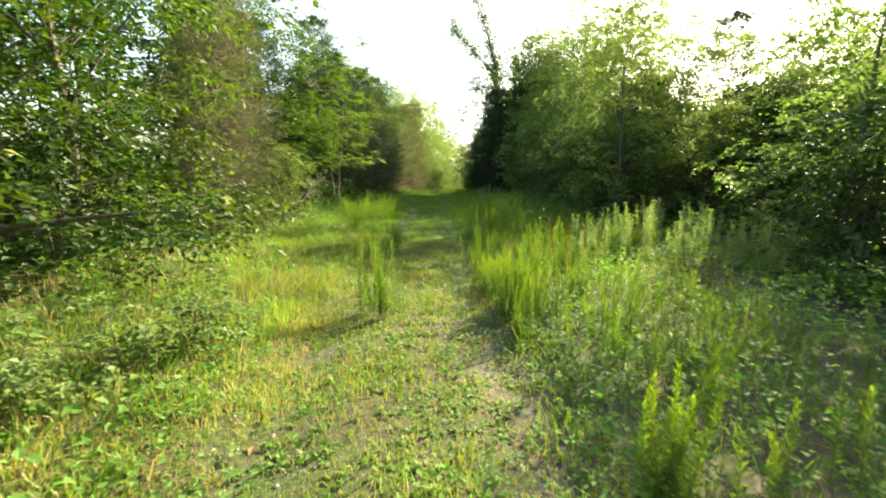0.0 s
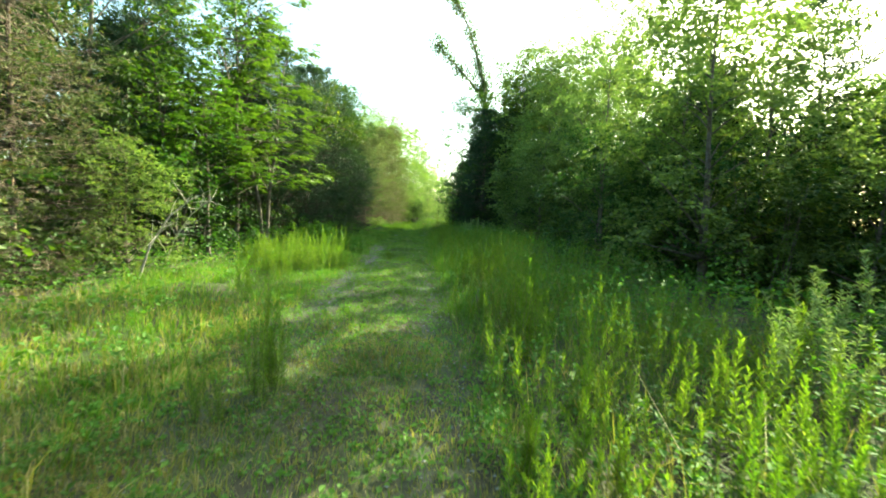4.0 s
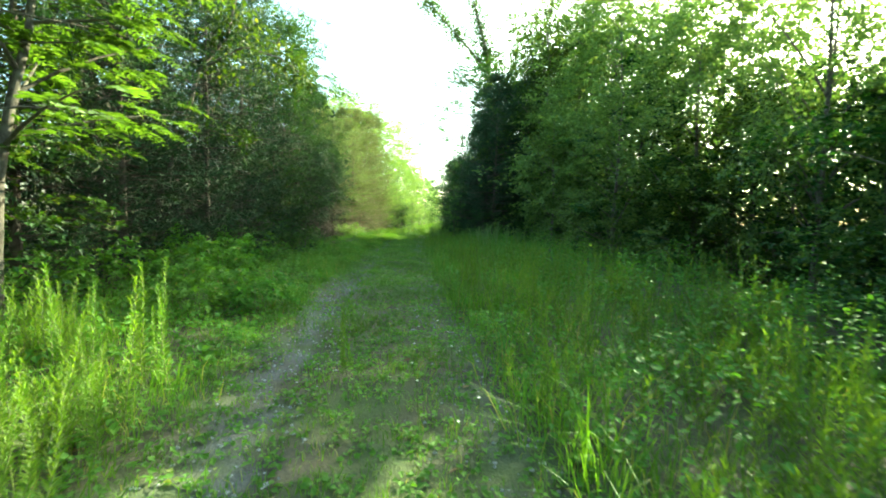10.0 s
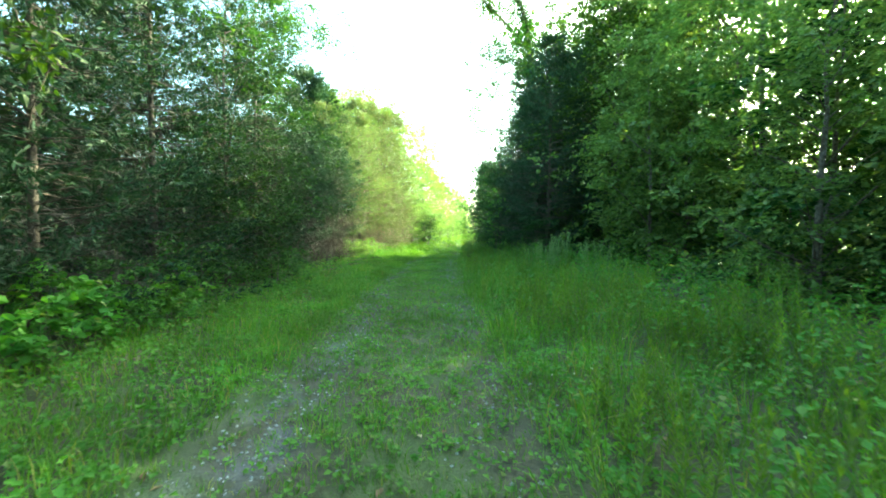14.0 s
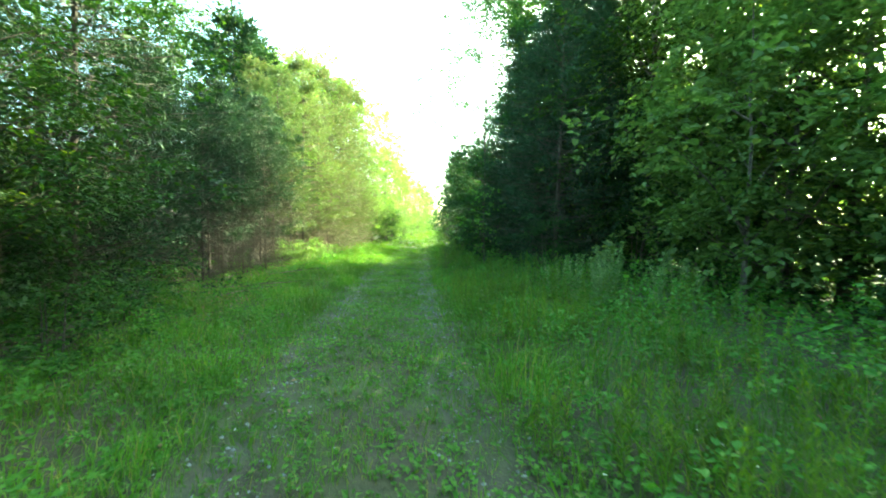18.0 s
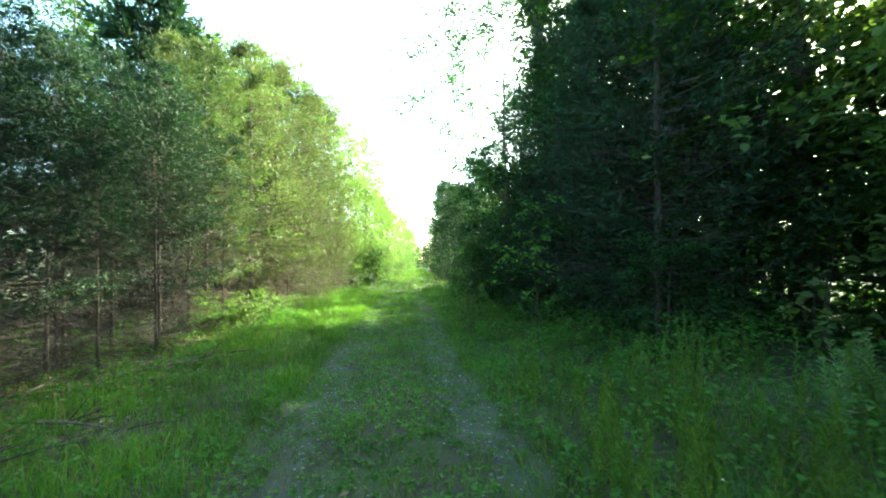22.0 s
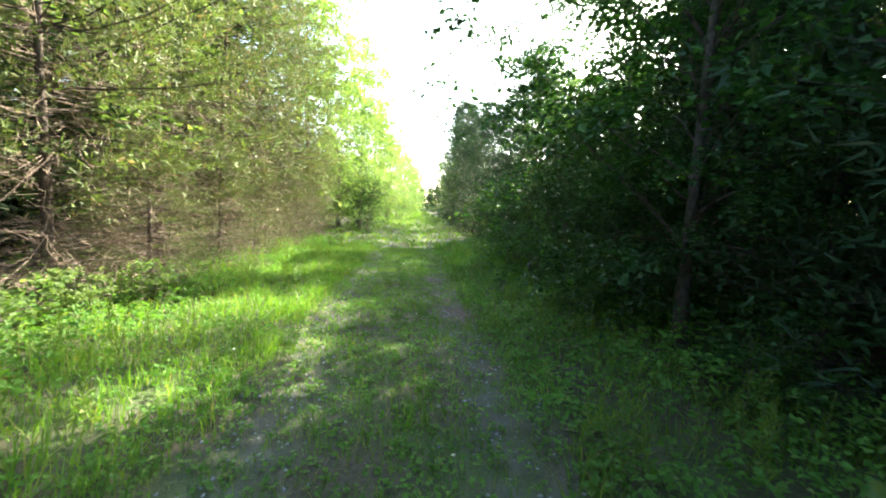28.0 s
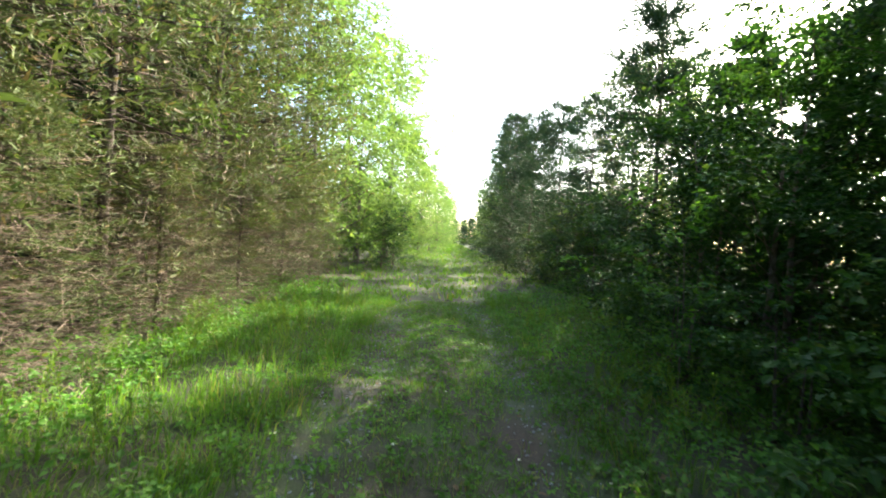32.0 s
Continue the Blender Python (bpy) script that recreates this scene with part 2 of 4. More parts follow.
def leaves(bag, at, way, up, length, width, fine=False):
    """Leaves: each a folded blade that starts at its point. fine gives a rounder outline."""
    n = len(at)
    way = unit(way)
    side = unit(np.cross(way, up))
    nor = np.cross(side, way)
    length, width = np.broadcast_to(length, n)[:, None], np.broadcast_to(width, n)[:, None]
    base = np.arange(n)[:, None]
    if fine:
        p0 = at
        p1 = at + way * length * 0.3 + side * width * 0.45 + nor * width * 0.14
        p2 = at + way * length * 0.68 + side * width * 0.38 + nor * width * 0.08
        p3 = at + way * length - nor * length * 0.12
        p4 = at + way * length * 0.68 - side * width * 0.38 + nor * width * 0.08
        p5 = at + way * length * 0.3 - side * width * 0.45 + nor * width * 0.14
        bag.add(np.stack([p0, p1, p2, p3, p4, p5], 1), np.concatenate([base * 6 + [0, 1, 2, 3], base * 6 + [0, 3, 4, 5]]))
    else:
        p1 = at + way * length * 0.45 + side * width * 0.5 + nor * width * 0.12
        p2 = at + way * length - nor * length * 0.1
        p3 = at + way * length * 0.45 - side * width * 0.5 + nor * width * 0.12
        bag.add(np.stack([at, p1, p2, p3], 1), np.concatenate([base * 4 + [0, 1, 2], base * 4 + [0, 2, 3]]))


def sprays(bag, at, way, length, width, r):
    """Fans of three slender pointed blades, for feathery evergreen foliage."""
    n = len(at)
    way = unit(way)
    tri = np.arange(n)[:, None]
    pts = []
    for _ in range(3):
        d = unit(way + r.normal(size=(n, 3)) * 0.42)
        side = unit(np.cross(d, r.normal(size=(n, 3)))) * (np.broadcast_to(width, n) / 2)[:, None]
        mid = at + d * (np.broadcast_to(length, n) * 0.3)[:, None]
        pts += [at if _ == 0 else mid - side, mid + side, at + d * np.broadcast_to(length, n)[:, None]]
    bag.add(np.stack(pts, 1), tri * 9 + [0, 1, 2], tri * 9 + [3, 4, 5], tri * 9 + [6, 7, 8])


def blades(bag, at, height, lean, width, r):
    """Grass blades that bow over: lean is the way the tip goes, in metres."""
    n = len(at)
    ang = r.uniform(0, 2 * np.pi, n)
    side = np.stack([np.cos(ang), np.sin(ang), np.zeros(n)], 1) * (np.broadcast_to(width, n) / 2)[:, None]
    up = np.zeros((n, 3))
    up[:, 2] = height
    mid = at + up * 0.6 + lean * 0.3
    top = at + up + lean
    base = np.arange(n)[:, None]
    bag.add(np.stack([at - side, at + side, mid + side * 0.8, mid - side * 0.8, top], 1), base * 5 + [0, 1, 2, 3], base * 5 + [3, 2, 4])


def scatter_dir(r, n, upward=0.0):
    d = r.normal(size=(n, 3))
    d[:, 2] += upward
    return unit(d)


# ---- the lie of the land ----


def centre(y):
    """The middle between the two wheel tracks, across the way."""
    return np.interp(y, [-8, 2, 15, 21, 34, 44, 55, 75, 100, 200, 300], [-0.3, -0.3, -0.5, -0.62, -0.55, 0.08, 0.9, 2.5, 4.5, 13.2, 21.0])


def rut_share(u, y):
    """How much a spot belongs to one of the two wheel tracks."""
    return np.exp(-(((np.abs(u - 0.07 * np.sin(0.8 * y)) - 0.8 - 0.05 * np.sin(1.9 * y + np.sign(u))) / 0.27) ** 2))


def wear(u, y):
    """How far each wheel track is worn to gravel along the way."""
    left = np.interp(y, [0, 11, 14, 23, 26, 30, 33, 38, 43, 50, 60], [0.05, 0.15, 0.6, 0.8, 0.3, 0.18, 0.4, 0.45, 0.25, 0.3, 0.2])
    right = np.interp(y, [0, 5, 9, 14, 20, 25, 30, 33, 37, 40, 45, 60], [0.35, 0.4, 0.2, 0.3, 0.25, 0.15, 0.2, 0.4, 0.55, 0.35, 0.3, 0.2])
    return np.where(u < 0, left, right)


def mud_share(x, y):
    """The worn patches of bare brown soil."""
    a = np.exp(-(((x - 1.0) / 0.24) ** 2) - ((y - 44.3) / 0.7) ** 2)
    return np.clip(1.3 * (a + np.exp(-(((x - 0.95) / 0.2) ** 2) - ((y - 47.0) / 0.5) ** 2)), 0, 1)


def ground_z(x, y):
    x, y = np.asarray(x, float), np.asarray(y, float)
    u = x - centre(y)
    rut = rut_share(u, y)
    wob = 0.02 * np.sin(1.7 * x + 0.6 * y) * np.sin(0.9 * y - 0.4 * x + 1) + 0.012 * np.sin(4.1 * x + 2.0 * y) * np.sin(3.3 * y)
    return wob - 0.045 * rut + 0.05 * np.clip(np.abs(u) - 2.2, 0, 2) * np.exp(-np.abs(u) / 30)


def on_ground(x, y, dz=0.0):
    return np.stack([x, y, ground_z(x, y) + dz], 1)


def build_ground():
    far = np.array([40.0, 70, 130, 300, 700, 1800])
    xs = np.concatenate([-far[::-1], np.arange(-20, -4, 0.8), np.arange(-4, 5, 0.125), np.arange(5, 20.1, 0.8), far])
    ys = np.concatenate([-far[::-1], np.arange(-20, 0, 1.0), np.arange(0, 60, 0.22), np.arange(60, 130, 1.2), 130 + far])
    gx, gy = np.meshgrid(xs, ys, indexing="ij")
    z = ground_z(gx, gy) * (np.abs(gx) < 30)
    v = np.stack([gx, gy, z], -1).reshape(-1, 3)
    ny = len(ys)
    i, j = np.meshgrid(np.arange(len(xs) - 1), np.arange(ny - 1), indexing="ij")
    i, j = i.ravel(), j.ravel()
    f = np.stack([i * ny + j, (i + 1) * ny + j, (i + 1) * ny + j + 1, i * ny + j + 1], 1)
    me = mesh_of("ground", v, [f], M_GROUND, True)
    u = v[:, 0] - centre(v[:, 1])
    g = np.clip(rut_share(u, v[:, 1]) * 1.05, 0, 1) * wear(u, v[:, 1])
    col = me.color_attributes.new("gravel", "FLOAT_COLOR", "POINT")
    col.data.foreach_set("color", np.stack([g, g, g, np.ones_like(g)], 1).astype(np.float32).ravel())
    w = mud_share(v[:, 0], v[:, 1])
    col = me.color_attributes.new("bare_soil", "FLOAT_COLOR", "POINT")
    col.data.foreach_set("color", np.stack([w, w, w, np.ones_like(w)], 1).astype(np.float32).ravel())
    tagged(new("ground", me), "soil under grass with two worn gravel wheel tracks", "ground", kind="structure")


build_ground()

# ---- trees ----


def trunk_path(r, h, wob=0.12, n=9):
    z = np.linspace(-0.12, h, n)
    w = np.cumsum(r.normal(0, wob, (n, 2)), 0) * (np.linspace(0, 1, n) ** 0.8)[:, None]
    return np.concatenate([w, z[:, None]], 1)


def along(path, z):
    return np.stack([np.interp(z, path[:, 2], path[:, 0]), np.interp(z, path[:, 2], path[:, 1]), z], 1)


def limb(bag, a, b, r0, r, sag=0.1, sides=5, n=5):
    t = np.linspace(0, 1, n)[:, None]
    mid = (a + b) / 2 + r.normal(0, 0.12, 3) * np.linalg.norm(b - a) * 0.5 + np.array([0, 0, sag])
    pts = (1 - t) ** 2 * a + 2 * t * (1 - t) * mid + t * t * b
    tube(bag, pts, r0 * (1 - 0.85 * t[:, 0]), sides)


EDGE = ((0, 0.12, 0.4, 0.7, 0.9, 1), (0.75, 1, 0.98, 0.72, 0.42, 0.15))
LEANING = ((0, 0.15, 0.45, 0.75, 1), (0.35, 0.52, 1, 0.9, 0.35))
TALL = ((0, 0.2, 0.5, 0.8, 1), (0.3, 0.8, 1, 0.75, 0.2))


def broadleaf(seed, h, radius, low, n_clump, per, leaf_l, leaf_w, leaf_mat, bark, fine=False, clump=0.55, trunk_r=0.09, lumps=0.4, droop=0.25, stems=1, profile=EDGE, big=4, bare=3):
    """Trunk, limbs and crown meshes of a broadleaf tree; low is the share of the height at which the crown begins."""
    r = np.random.default_rng(seed)
    wood, rest, crown = Bag(), Bag(), Bag()
    out_parts = []
    paths = []
    for s in range(stems):
        p = trunk_path(r, h * 0.93, 0.05 * h / 6)
        p[:, :2] += r.normal(0, 0.12, 2) * (stems > 1)
        p[:, :2] += np.linspace(0, 1, len(p))[:, None] * np.clip(r.normal(0, 0.1 * h ** 0.5, 2), -0.25, 0.25) * (stems > 1)
        tube(wood, p, trunk_r * (1.25 - np.linspace(0, 1, len(p)) ** 0.7 * 1.12) * np.r_[1.35, np.ones(len(p) - 1)], 7)
        paths.append(p)
    out_parts.append(("trunk", wood.mesh("trunk", bark, True)))
    n_b = max(7, n_clump // 6)
    s = (np.arange(n_b) + r.uniform(0, 1, n_b)) / n_b
    ang = np.arange(n_b) * 2.4 + r.normal(0, 0.4, n_b)
    lump = 1 + lumps * np.sin(2 * ang + 5 * s + r.uniform(0, 6)) * np.cos(3 * ang - 7 * s + r.uniform(0, 6))
    rad = radius * np.interp(s, *profile) * lump * r.uniform(0.2, 1, n_b) ** 0.45
    z = h * (low + (0.97 - low) * s)
    pick = r.integers(0, stems, n_b)
    c = np.zeros((n_b, 3))
    for q in range(stems):
        c[pick == q] = along(paths[q], z[pick == q])
    c[:, 0] += rad * np.cos(ang)
    c[:, 1] += rad * np.sin(ang)
    order = np.argsort(-rad)
    for m, i in enumerate(order):
        p = paths[pick[i]]
        z0 = min(max(0.1 * h, z[i] - rad[i] * r.uniform(0.5, 1.0) - 0.1), 0.9 * h)
        bag = Bag() if m < big else rest
        limb(bag, along(p, np.array([z0]))[0], c[i], trunk_r * (0.5 if m < big else 0.3) * (1.1 - s[i] * 0.5), r, sides=5 if m < big else bare, n=5 if m < big else 4)
        if m < big:
            out_parts.append(("limb", bag.mesh("limb", bark, True)))
    own = np.concatenate([np.arange(n_b), r.integers(0, n_b, n_clump - n_b)])
    spread = clump * 1.25 * np.clip(r.normal(size=(n_clump, 3)), -1.7, 1.7) * np.array([1, 1, 0.42])
    spread[:n_b] *= 0.3
    c, ang = c[own] + spread, ang[own]
    out_parts.append(("branching", rest.mesh("branching", bark, True)))
    n_tw = max(3, per // 8)
    m = per // n_tw
    tw = n_clump * n_tw
    o2 = np.repeat(ang, n_tw) + r.normal(0, 0.75, tw)
    d0 = unit(np.stack([np.cos(o2), np.sin(o2), r.normal(0.12, 0.42, tw)], 1))
    ln = np.repeat(r.uniform(0.7, 1.3, n_clump), n_tw) * clump * r.uniform(0.6, 1.25, tw)
    foot = np.repeat(c, n_tw, 0) + np.clip(r.normal(size=(tw, 3)), -1.7, 1.7) * clump * np.array([0.3, 0.3, 0.2]) - d0 * ln[:, None] * 0.3
    side = unit(np.cross(d0, [0, 0, 1.0]))
    n = tw * m
    t = (np.tile((np.arange(m) + 0.6) / m, tw) + r.normal(0, 0.06, n))[:, None]
    sign = np.tile(np.where(np.arange(m) % 2 == 0, 1.0, -1.0), tw)[:, None]
    dd, ll = np.repeat(d0, m, 0), np.repeat(ln, m)[:, None]
    at = np.repeat(foot, m, 0) + dd * ll * t - np.array([0, 0, 1.0]) * droop * ll * t * t + r.normal(0, 0.02, (n, 3))
    at[:, 2] = np.maximum(at[:, 2], 0.04 + 0.05 * r.uniform(0, 1, n))
    way = unit(np.repeat(side, m, 0) * sign * 0.8 + dd * 0.7 - np.array([0, 0, 0.2 + droop * 0.6]) * t + r.normal(size=(n, 3)) * 0.3)
    up = unit(r.normal(size=(n, 3)) * 0.45 + np.array([0, 0, 1.0]))
    k = r.uniform(0.65, 1.25, n)
    leaves(crown, at, way, up, leaf_l * k, leaf_w * k, fine)
    out_parts.append(("crown", crown.mesh("crown", leaf_mat)))
    return out_parts


def locust(seed, h, radius, n_frond, leaf_mat, bark):
    """A small tree with long feathered leaves that arch over."""
    r = np.random.default_rng(seed)
    rest, crown = Bag(), Bag()
    out_parts, paths = [], []
    for s in range(3):
        wood = Bag()
        p = trunk_path(r, h * 0.9, 0.07)
        p[:, :2] += r.normal(0, 0.25, 2) + np.linspace(0, 1, len(p))[:, None] ** 1.5 * r.normal(0, 0.7, 2)
        tube(wood, p, 0.055 * (1.2 - np.linspace(0, 1, len(p)) * 1.05), 7)
        paths.append(p)
        out_parts.append(("trunk", wood.mesh("trunk", bark, True)))
    n_br = 60
    tips = []
    for i in range(n_br):
        p = paths[i % 3]
        z0 = h * r.uniform(0.22, 0.85)
        a = along(p, np.array([z0]))[0]
        ang = r.uniform(0, 2 * np.pi)
        ln = radius * r.uniform(0.5, 1.0) * (1.15 - 0.6 * z0 / h)
        b = a + np.array([np.cos(ang) * ln, np.sin(ang) * ln, ln * r.uniform(0.1, 0.7)])
        limb(rest, a, b, 0.022, r, 0.15)
        tips.append((a, b))
    for i in range(n_frond):
        a, b = tips[r.integers(0, n_br)]
        t = r.uniform(0.35, 1.05)
        p0 = a + (b - a) * t + r.normal(0, 0.12, 3)
        d = unit(unit(b - a) * 0.8 + r.normal(size=3) * 0.7)
        d[2] = abs(d[2]) * 0.4
        ln = r.uniform(0.32, 0.5)
        q = np.linspace(0.12, 1, 9)[:, None]
        rach = p0 + d * ln * q + np.array([0, 0, -1.0]) * ln * 0.42 * q ** 2
        side = unit(np.cross(d, [0, 0, 1.0]))
        ll = np.sin(np.pi * np.clip(q[:, 0] * 0.8 + 0.15, 0, 1)) * 0.12 + 0.02
        for sg in (-1, 1):
            way = unit(np.repeat((side * sg + d * 0.45 + np.array([0, 0, -0.15]))[None], 9, 0) + r.normal(0, 0.12, (9, 3)))
            leaves(crown, rach, way, np.repeat([[0, 0, 1.0]], 9, 0) + r.normal(0, 0.25, (9, 3)), ll, ll * 0.42)
    out_parts += [("branching", rest.mesh("branching", bark, True)), ("crown", crown.mesh("crown", leaf_mat))]
    return out_parts


def cedar(seed, h, radius, low, n_branch, per, leaf_mat, bark, dead=110, spray=0.15, steep=0.6, dead_top=0.55, inner=0.42, thin=0.2, twig=None, stout=1.0):
    """A cedar: straight trunk, many fine branches, feathery sprays outside and dead twigs inside and low down."""
    r = np.random.default_rng(seed)
    wood, limbs, crown, twigs = Bag(), Bag(), Bag(), Bag()
    p = trunk_path(r, h, 0.03)
    tr = (0.006 * h + 0.01) * stout
    tube(wood, p, tr * (1.2 - np.linspace(0, 1, len(p)) * 1.15) * np.r_[1.3, np.ones(len(p) - 1)], 8)
    s = r.uniform(0, 1, n_branch) ** 0.9
    ang = r.uniform(0, 2 * np.pi, n_branch)
    prof = np.minimum(1.0, (1 - s) ** steep * 1.12 + 0.04) * np.minimum(1.0, 0.7 + 2.2 * s)
    lump = 1 + 0.22 * np.sin(3 * ang + 6 * s + r.uniform(0, 6)) + 0.10 * r.normal(size=n_branch)
    ln = radius * prof * lump * r.uniform(0.5, 1.0, n_branch)
    z = h * (low + (0.97 - low) * s)
    a = along(p, z)
    rise = ln * r.uniform(-0.12, 0.4, n_branch)
    b = a + np.stack([np.cos(ang) * ln, np.sin(ang) * ln, rise], 1)
    for i in range(n_branch):
        limb(limbs, a[i], b[i], 0.008 + 0.004 * ln[i], r, -0.06 * ln[i], 3, 4)
    # each bough carries side shoots in two ranks, and each shoot a plume of sprays
    n_sh = max(4, per // 5)
    m = max(3, per // n_sh)
    q = n_branch * n_sh
    t = np.tile(np.linspace(inner, 1.0, n_sh), n_branch) + r.normal(0, 0.03, q)
    sgn = np.tile(np.where(np.arange(n_sh) % 2 == 0, 1.0, -1.0), n_branch)
    turn = np.repeat(ang, n_sh) + sgn * r.uniform(0.35, 1.0, q) * (1.15 - t)
    d1 = unit(np.stack([np.cos(turn), np.sin(turn), r.normal(0.22, 0.25, q)], 1))
    l1 = np.repeat(0.3 + 0.22 * ln, n_sh) * r.uniform(0.5, 1.2, q) * (1.25 - 0.5 * t)
    bow = np.stack([np.zeros(q), np.zeros(q), -0.12 * np.repeat(ln, n_sh) * np.sin(np.pi * np.clip(t, 0, 1))], 1)
    root = np.repeat(a, n_sh, 0) + np.repeat(b - a, n_sh, 0) * t[:, None] + bow
    n = q * m
    u = (np.tile((np.arange(m) + 0.4) / m, q) + r.normal(0, 0.08, n))[:, None]
    dd, ll = np.repeat(d1, m, 0), np.repeat(l1, m)[:, None]
    at = np.repeat(root, m, 0) + dd * ll * u + r.normal(size=(n, 3)) * 0.035
    at[:, 2] = np.maximum(at[:, 2], 0.05)
    way = unit(dd * 0.9 + np.array([0, 0, 0.18]) + r.normal(size=(n, 3)) * 0.5)
    k = r.uniform(0.6, 1.4, n) * np.repeat(1.25 - 0.35 * t, m)
    sprays(crown, at, way, spray * 1.15 * k, spray * thin * k, r)
    for i in range(dead):
        z0 = h * (0.02 + (dead_top - 0.02) * r.uniform() ** 1.5)
        a0 = along(p, np.array([z0]))[0]
        g = r.uniform(0, 2 * np.pi)
        l2 = radius * r.uniform(0.4, 1.0) * min(1.0, 1.3 - z0 / h)
        b0 = a0 + np.array([np.cos(g) * l2, np.sin(g) * l2, l2 * r.uniform(-0.3, 0.3)])
        limb(twigs, a0, b0, 0.006, r, -0.05, 3, 3)
        e = 20
        c0 = a0 + (b0 - a0) * r.uniform(0.3, 1, (e, 1))
        c0[:, 2] = np.maximum(c0[:, 2], 0.06)
        d2 = unit(unit(b0 - a0) * 0.6 + r.normal(size=(e, 3)) * 0.75)
        tip = c0 + d2 * r.uniform(0.1, 0.42, (e, 1))
        wd = unit(np.cross(d2, r.normal(size=(e, 3)))) * 0.0028
        twigs.add(np.stack([c0 - wd, c0 + wd, tip], 1), np.arange(e)[:, None] * 3 + [0, 1, 2])
    out_parts = [("trunk", wood.mesh("trunk", bark, True)), ("branching", limbs.mesh("branching", bark, True)), ("crown", crown.mesh("crown", leaf_mat))]
    if dead:
        out_parts.append(("dead_brushwood", twigs.mesh("dead_brushwood", twig or M_TWIG, True)))
    return out_parts


PROTO = {}


def plant(name, kind, x, y, size, label, category, group="", wide=None, turn=None):
    """Sets a tree or bush of a kind on the ground. size scales its height, wide its spread."""
    root = new(name)
    wide = size if wide is None else wide
    turn = rng.uniform(0, 360) if turn is None else turn
    root.matrix_world = pose(x, y, float(ground_z(x, y)), 0, 0, turn) @ Matrix.Diagonal((wide, wide, size, 1))
    for key, me in PROTO[kind]:
        part(key, me, root)
    return tagged(root, label, category, group)


PROTO["elm_a"] = broadleaf(11, 7.0, 2.3, 0.11, 250, 56, 0.105, 0.06, M_ELM, M_BARK, False, 0.55, droop=0.45)
PROTO["elm_b"] = broadleaf(12, 7.5, 2.1, 0.05, 170, 56, 0.13, 0.08, M_ELM, M_BARK, False, 0.62, droop=0.4)
PROTO["light_a"] = broadleaf(21, 7.0, 1.9, 0.04, 240, 52, 0.11, 0.072, M_LIGHT, M_BARK, False, 0.48)
PROTO["light_b"] = broadleaf(22, 7.0, 1.8, 0.05, 190, 48, 0.13, 0.08, M_LIGHT, M_BARK, False, 0.56, 0.065)
PROTO["light_tall"] = broadleaf(23, 10.4, 2.0, 0.05, 360, 52, 0.105, 0.068, M_LIGHT, M_BARK, False, 0.5, 0.075)
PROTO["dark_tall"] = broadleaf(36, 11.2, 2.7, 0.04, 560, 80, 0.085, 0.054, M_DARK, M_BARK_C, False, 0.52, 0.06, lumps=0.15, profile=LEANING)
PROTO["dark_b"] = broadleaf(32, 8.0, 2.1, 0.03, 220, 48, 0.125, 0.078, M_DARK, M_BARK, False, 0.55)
PROTO["tall_a"] = broadleaf(41, 14.0, 2.8, 0.15, 230, 56, 0.16, 0.1, M_ELM, M_BARK, False, 0.8, 0.17, profile=TALL)
PROTO["tall_b"] = broadleaf(42, 13.0, 2.4, 0.06, 220, 52, 0.17, 0.105, M_LIGHT, M_BARK, False, 0.75, 0.15, profile=TALL, lumps=0.5)
PROTO["locust"] = locust(51, 6.5, 2.4, 900, M_LOCUST, M_BARK)
PROTO["cedar_a"] = cedar(61, 8.0, 2.1, 0.08, 230, 46, M_CEDAR, M_BARK_C, 230, 0.11, dead_top=0.42, thin=0.2)
PROTO["cedar_b"] = cedar(62, 8.0, 2.0, 0.14, 210, 46, M_CEDAR, M_BARK_C, 230, 0.11, steep=0.5, dead_top=0.42, thin=0.2)
PROTO["cedar_gold"] = cedar(67, 8.0, 2.1, 0.14, 230, 46, M_CEDAR_Y, M_BARK_C, 240, 0.11, steep=0.55, dead_top=0.42, thin=0.21)
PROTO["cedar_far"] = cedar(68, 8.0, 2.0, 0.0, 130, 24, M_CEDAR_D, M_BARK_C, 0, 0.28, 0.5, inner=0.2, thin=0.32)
PROTO["cedar_pole"] = cedar(69, 8.0, 1.25, 0.42, 90, 28, M_CEDAR_D, M_BARK_C, 190, 0.12, dead_top=0.75, twig=M_TWIG_SHADE, stout=0.6)
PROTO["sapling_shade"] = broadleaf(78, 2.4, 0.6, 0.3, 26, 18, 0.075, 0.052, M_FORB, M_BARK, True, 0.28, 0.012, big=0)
PROTO["cedar_green"] = cedar(70, 8.0, 2.2, 0.03, 240, 40, M_CEDAR_D, M_BARK_C, 160, 0.125, 0.5, dead_top=0.65, inner=0.3, thin=0.2, twig=M_TWIG_SHADE)
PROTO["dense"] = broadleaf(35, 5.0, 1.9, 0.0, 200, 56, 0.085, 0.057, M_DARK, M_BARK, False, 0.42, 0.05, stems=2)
PROTO["cedar_brown"] = cedar(66, 8.0, 2.2, 0.03, 240, 36, M_CEDAR, M_BARK_C, 360, 0.1, dead_top=0.8, thin=0.2)
PROTO["cedar_dark_a"] = cedar(63, 8.0, 2.4, 0.0, 270, 36, M_CEDAR_D, M_BARK_C, 40, 0.15, 0.5, inner=0.25, twig=M_TWIG_SHADE)
PROTO["cedar_dark_b"] = cedar(64, 8.0, 2.0, 0.0, 230, 36, M_CEDAR_D, M_BARK_C, 20, 0.15, 0.5, inner=0.25, twig=M_TWIG_SHADE)
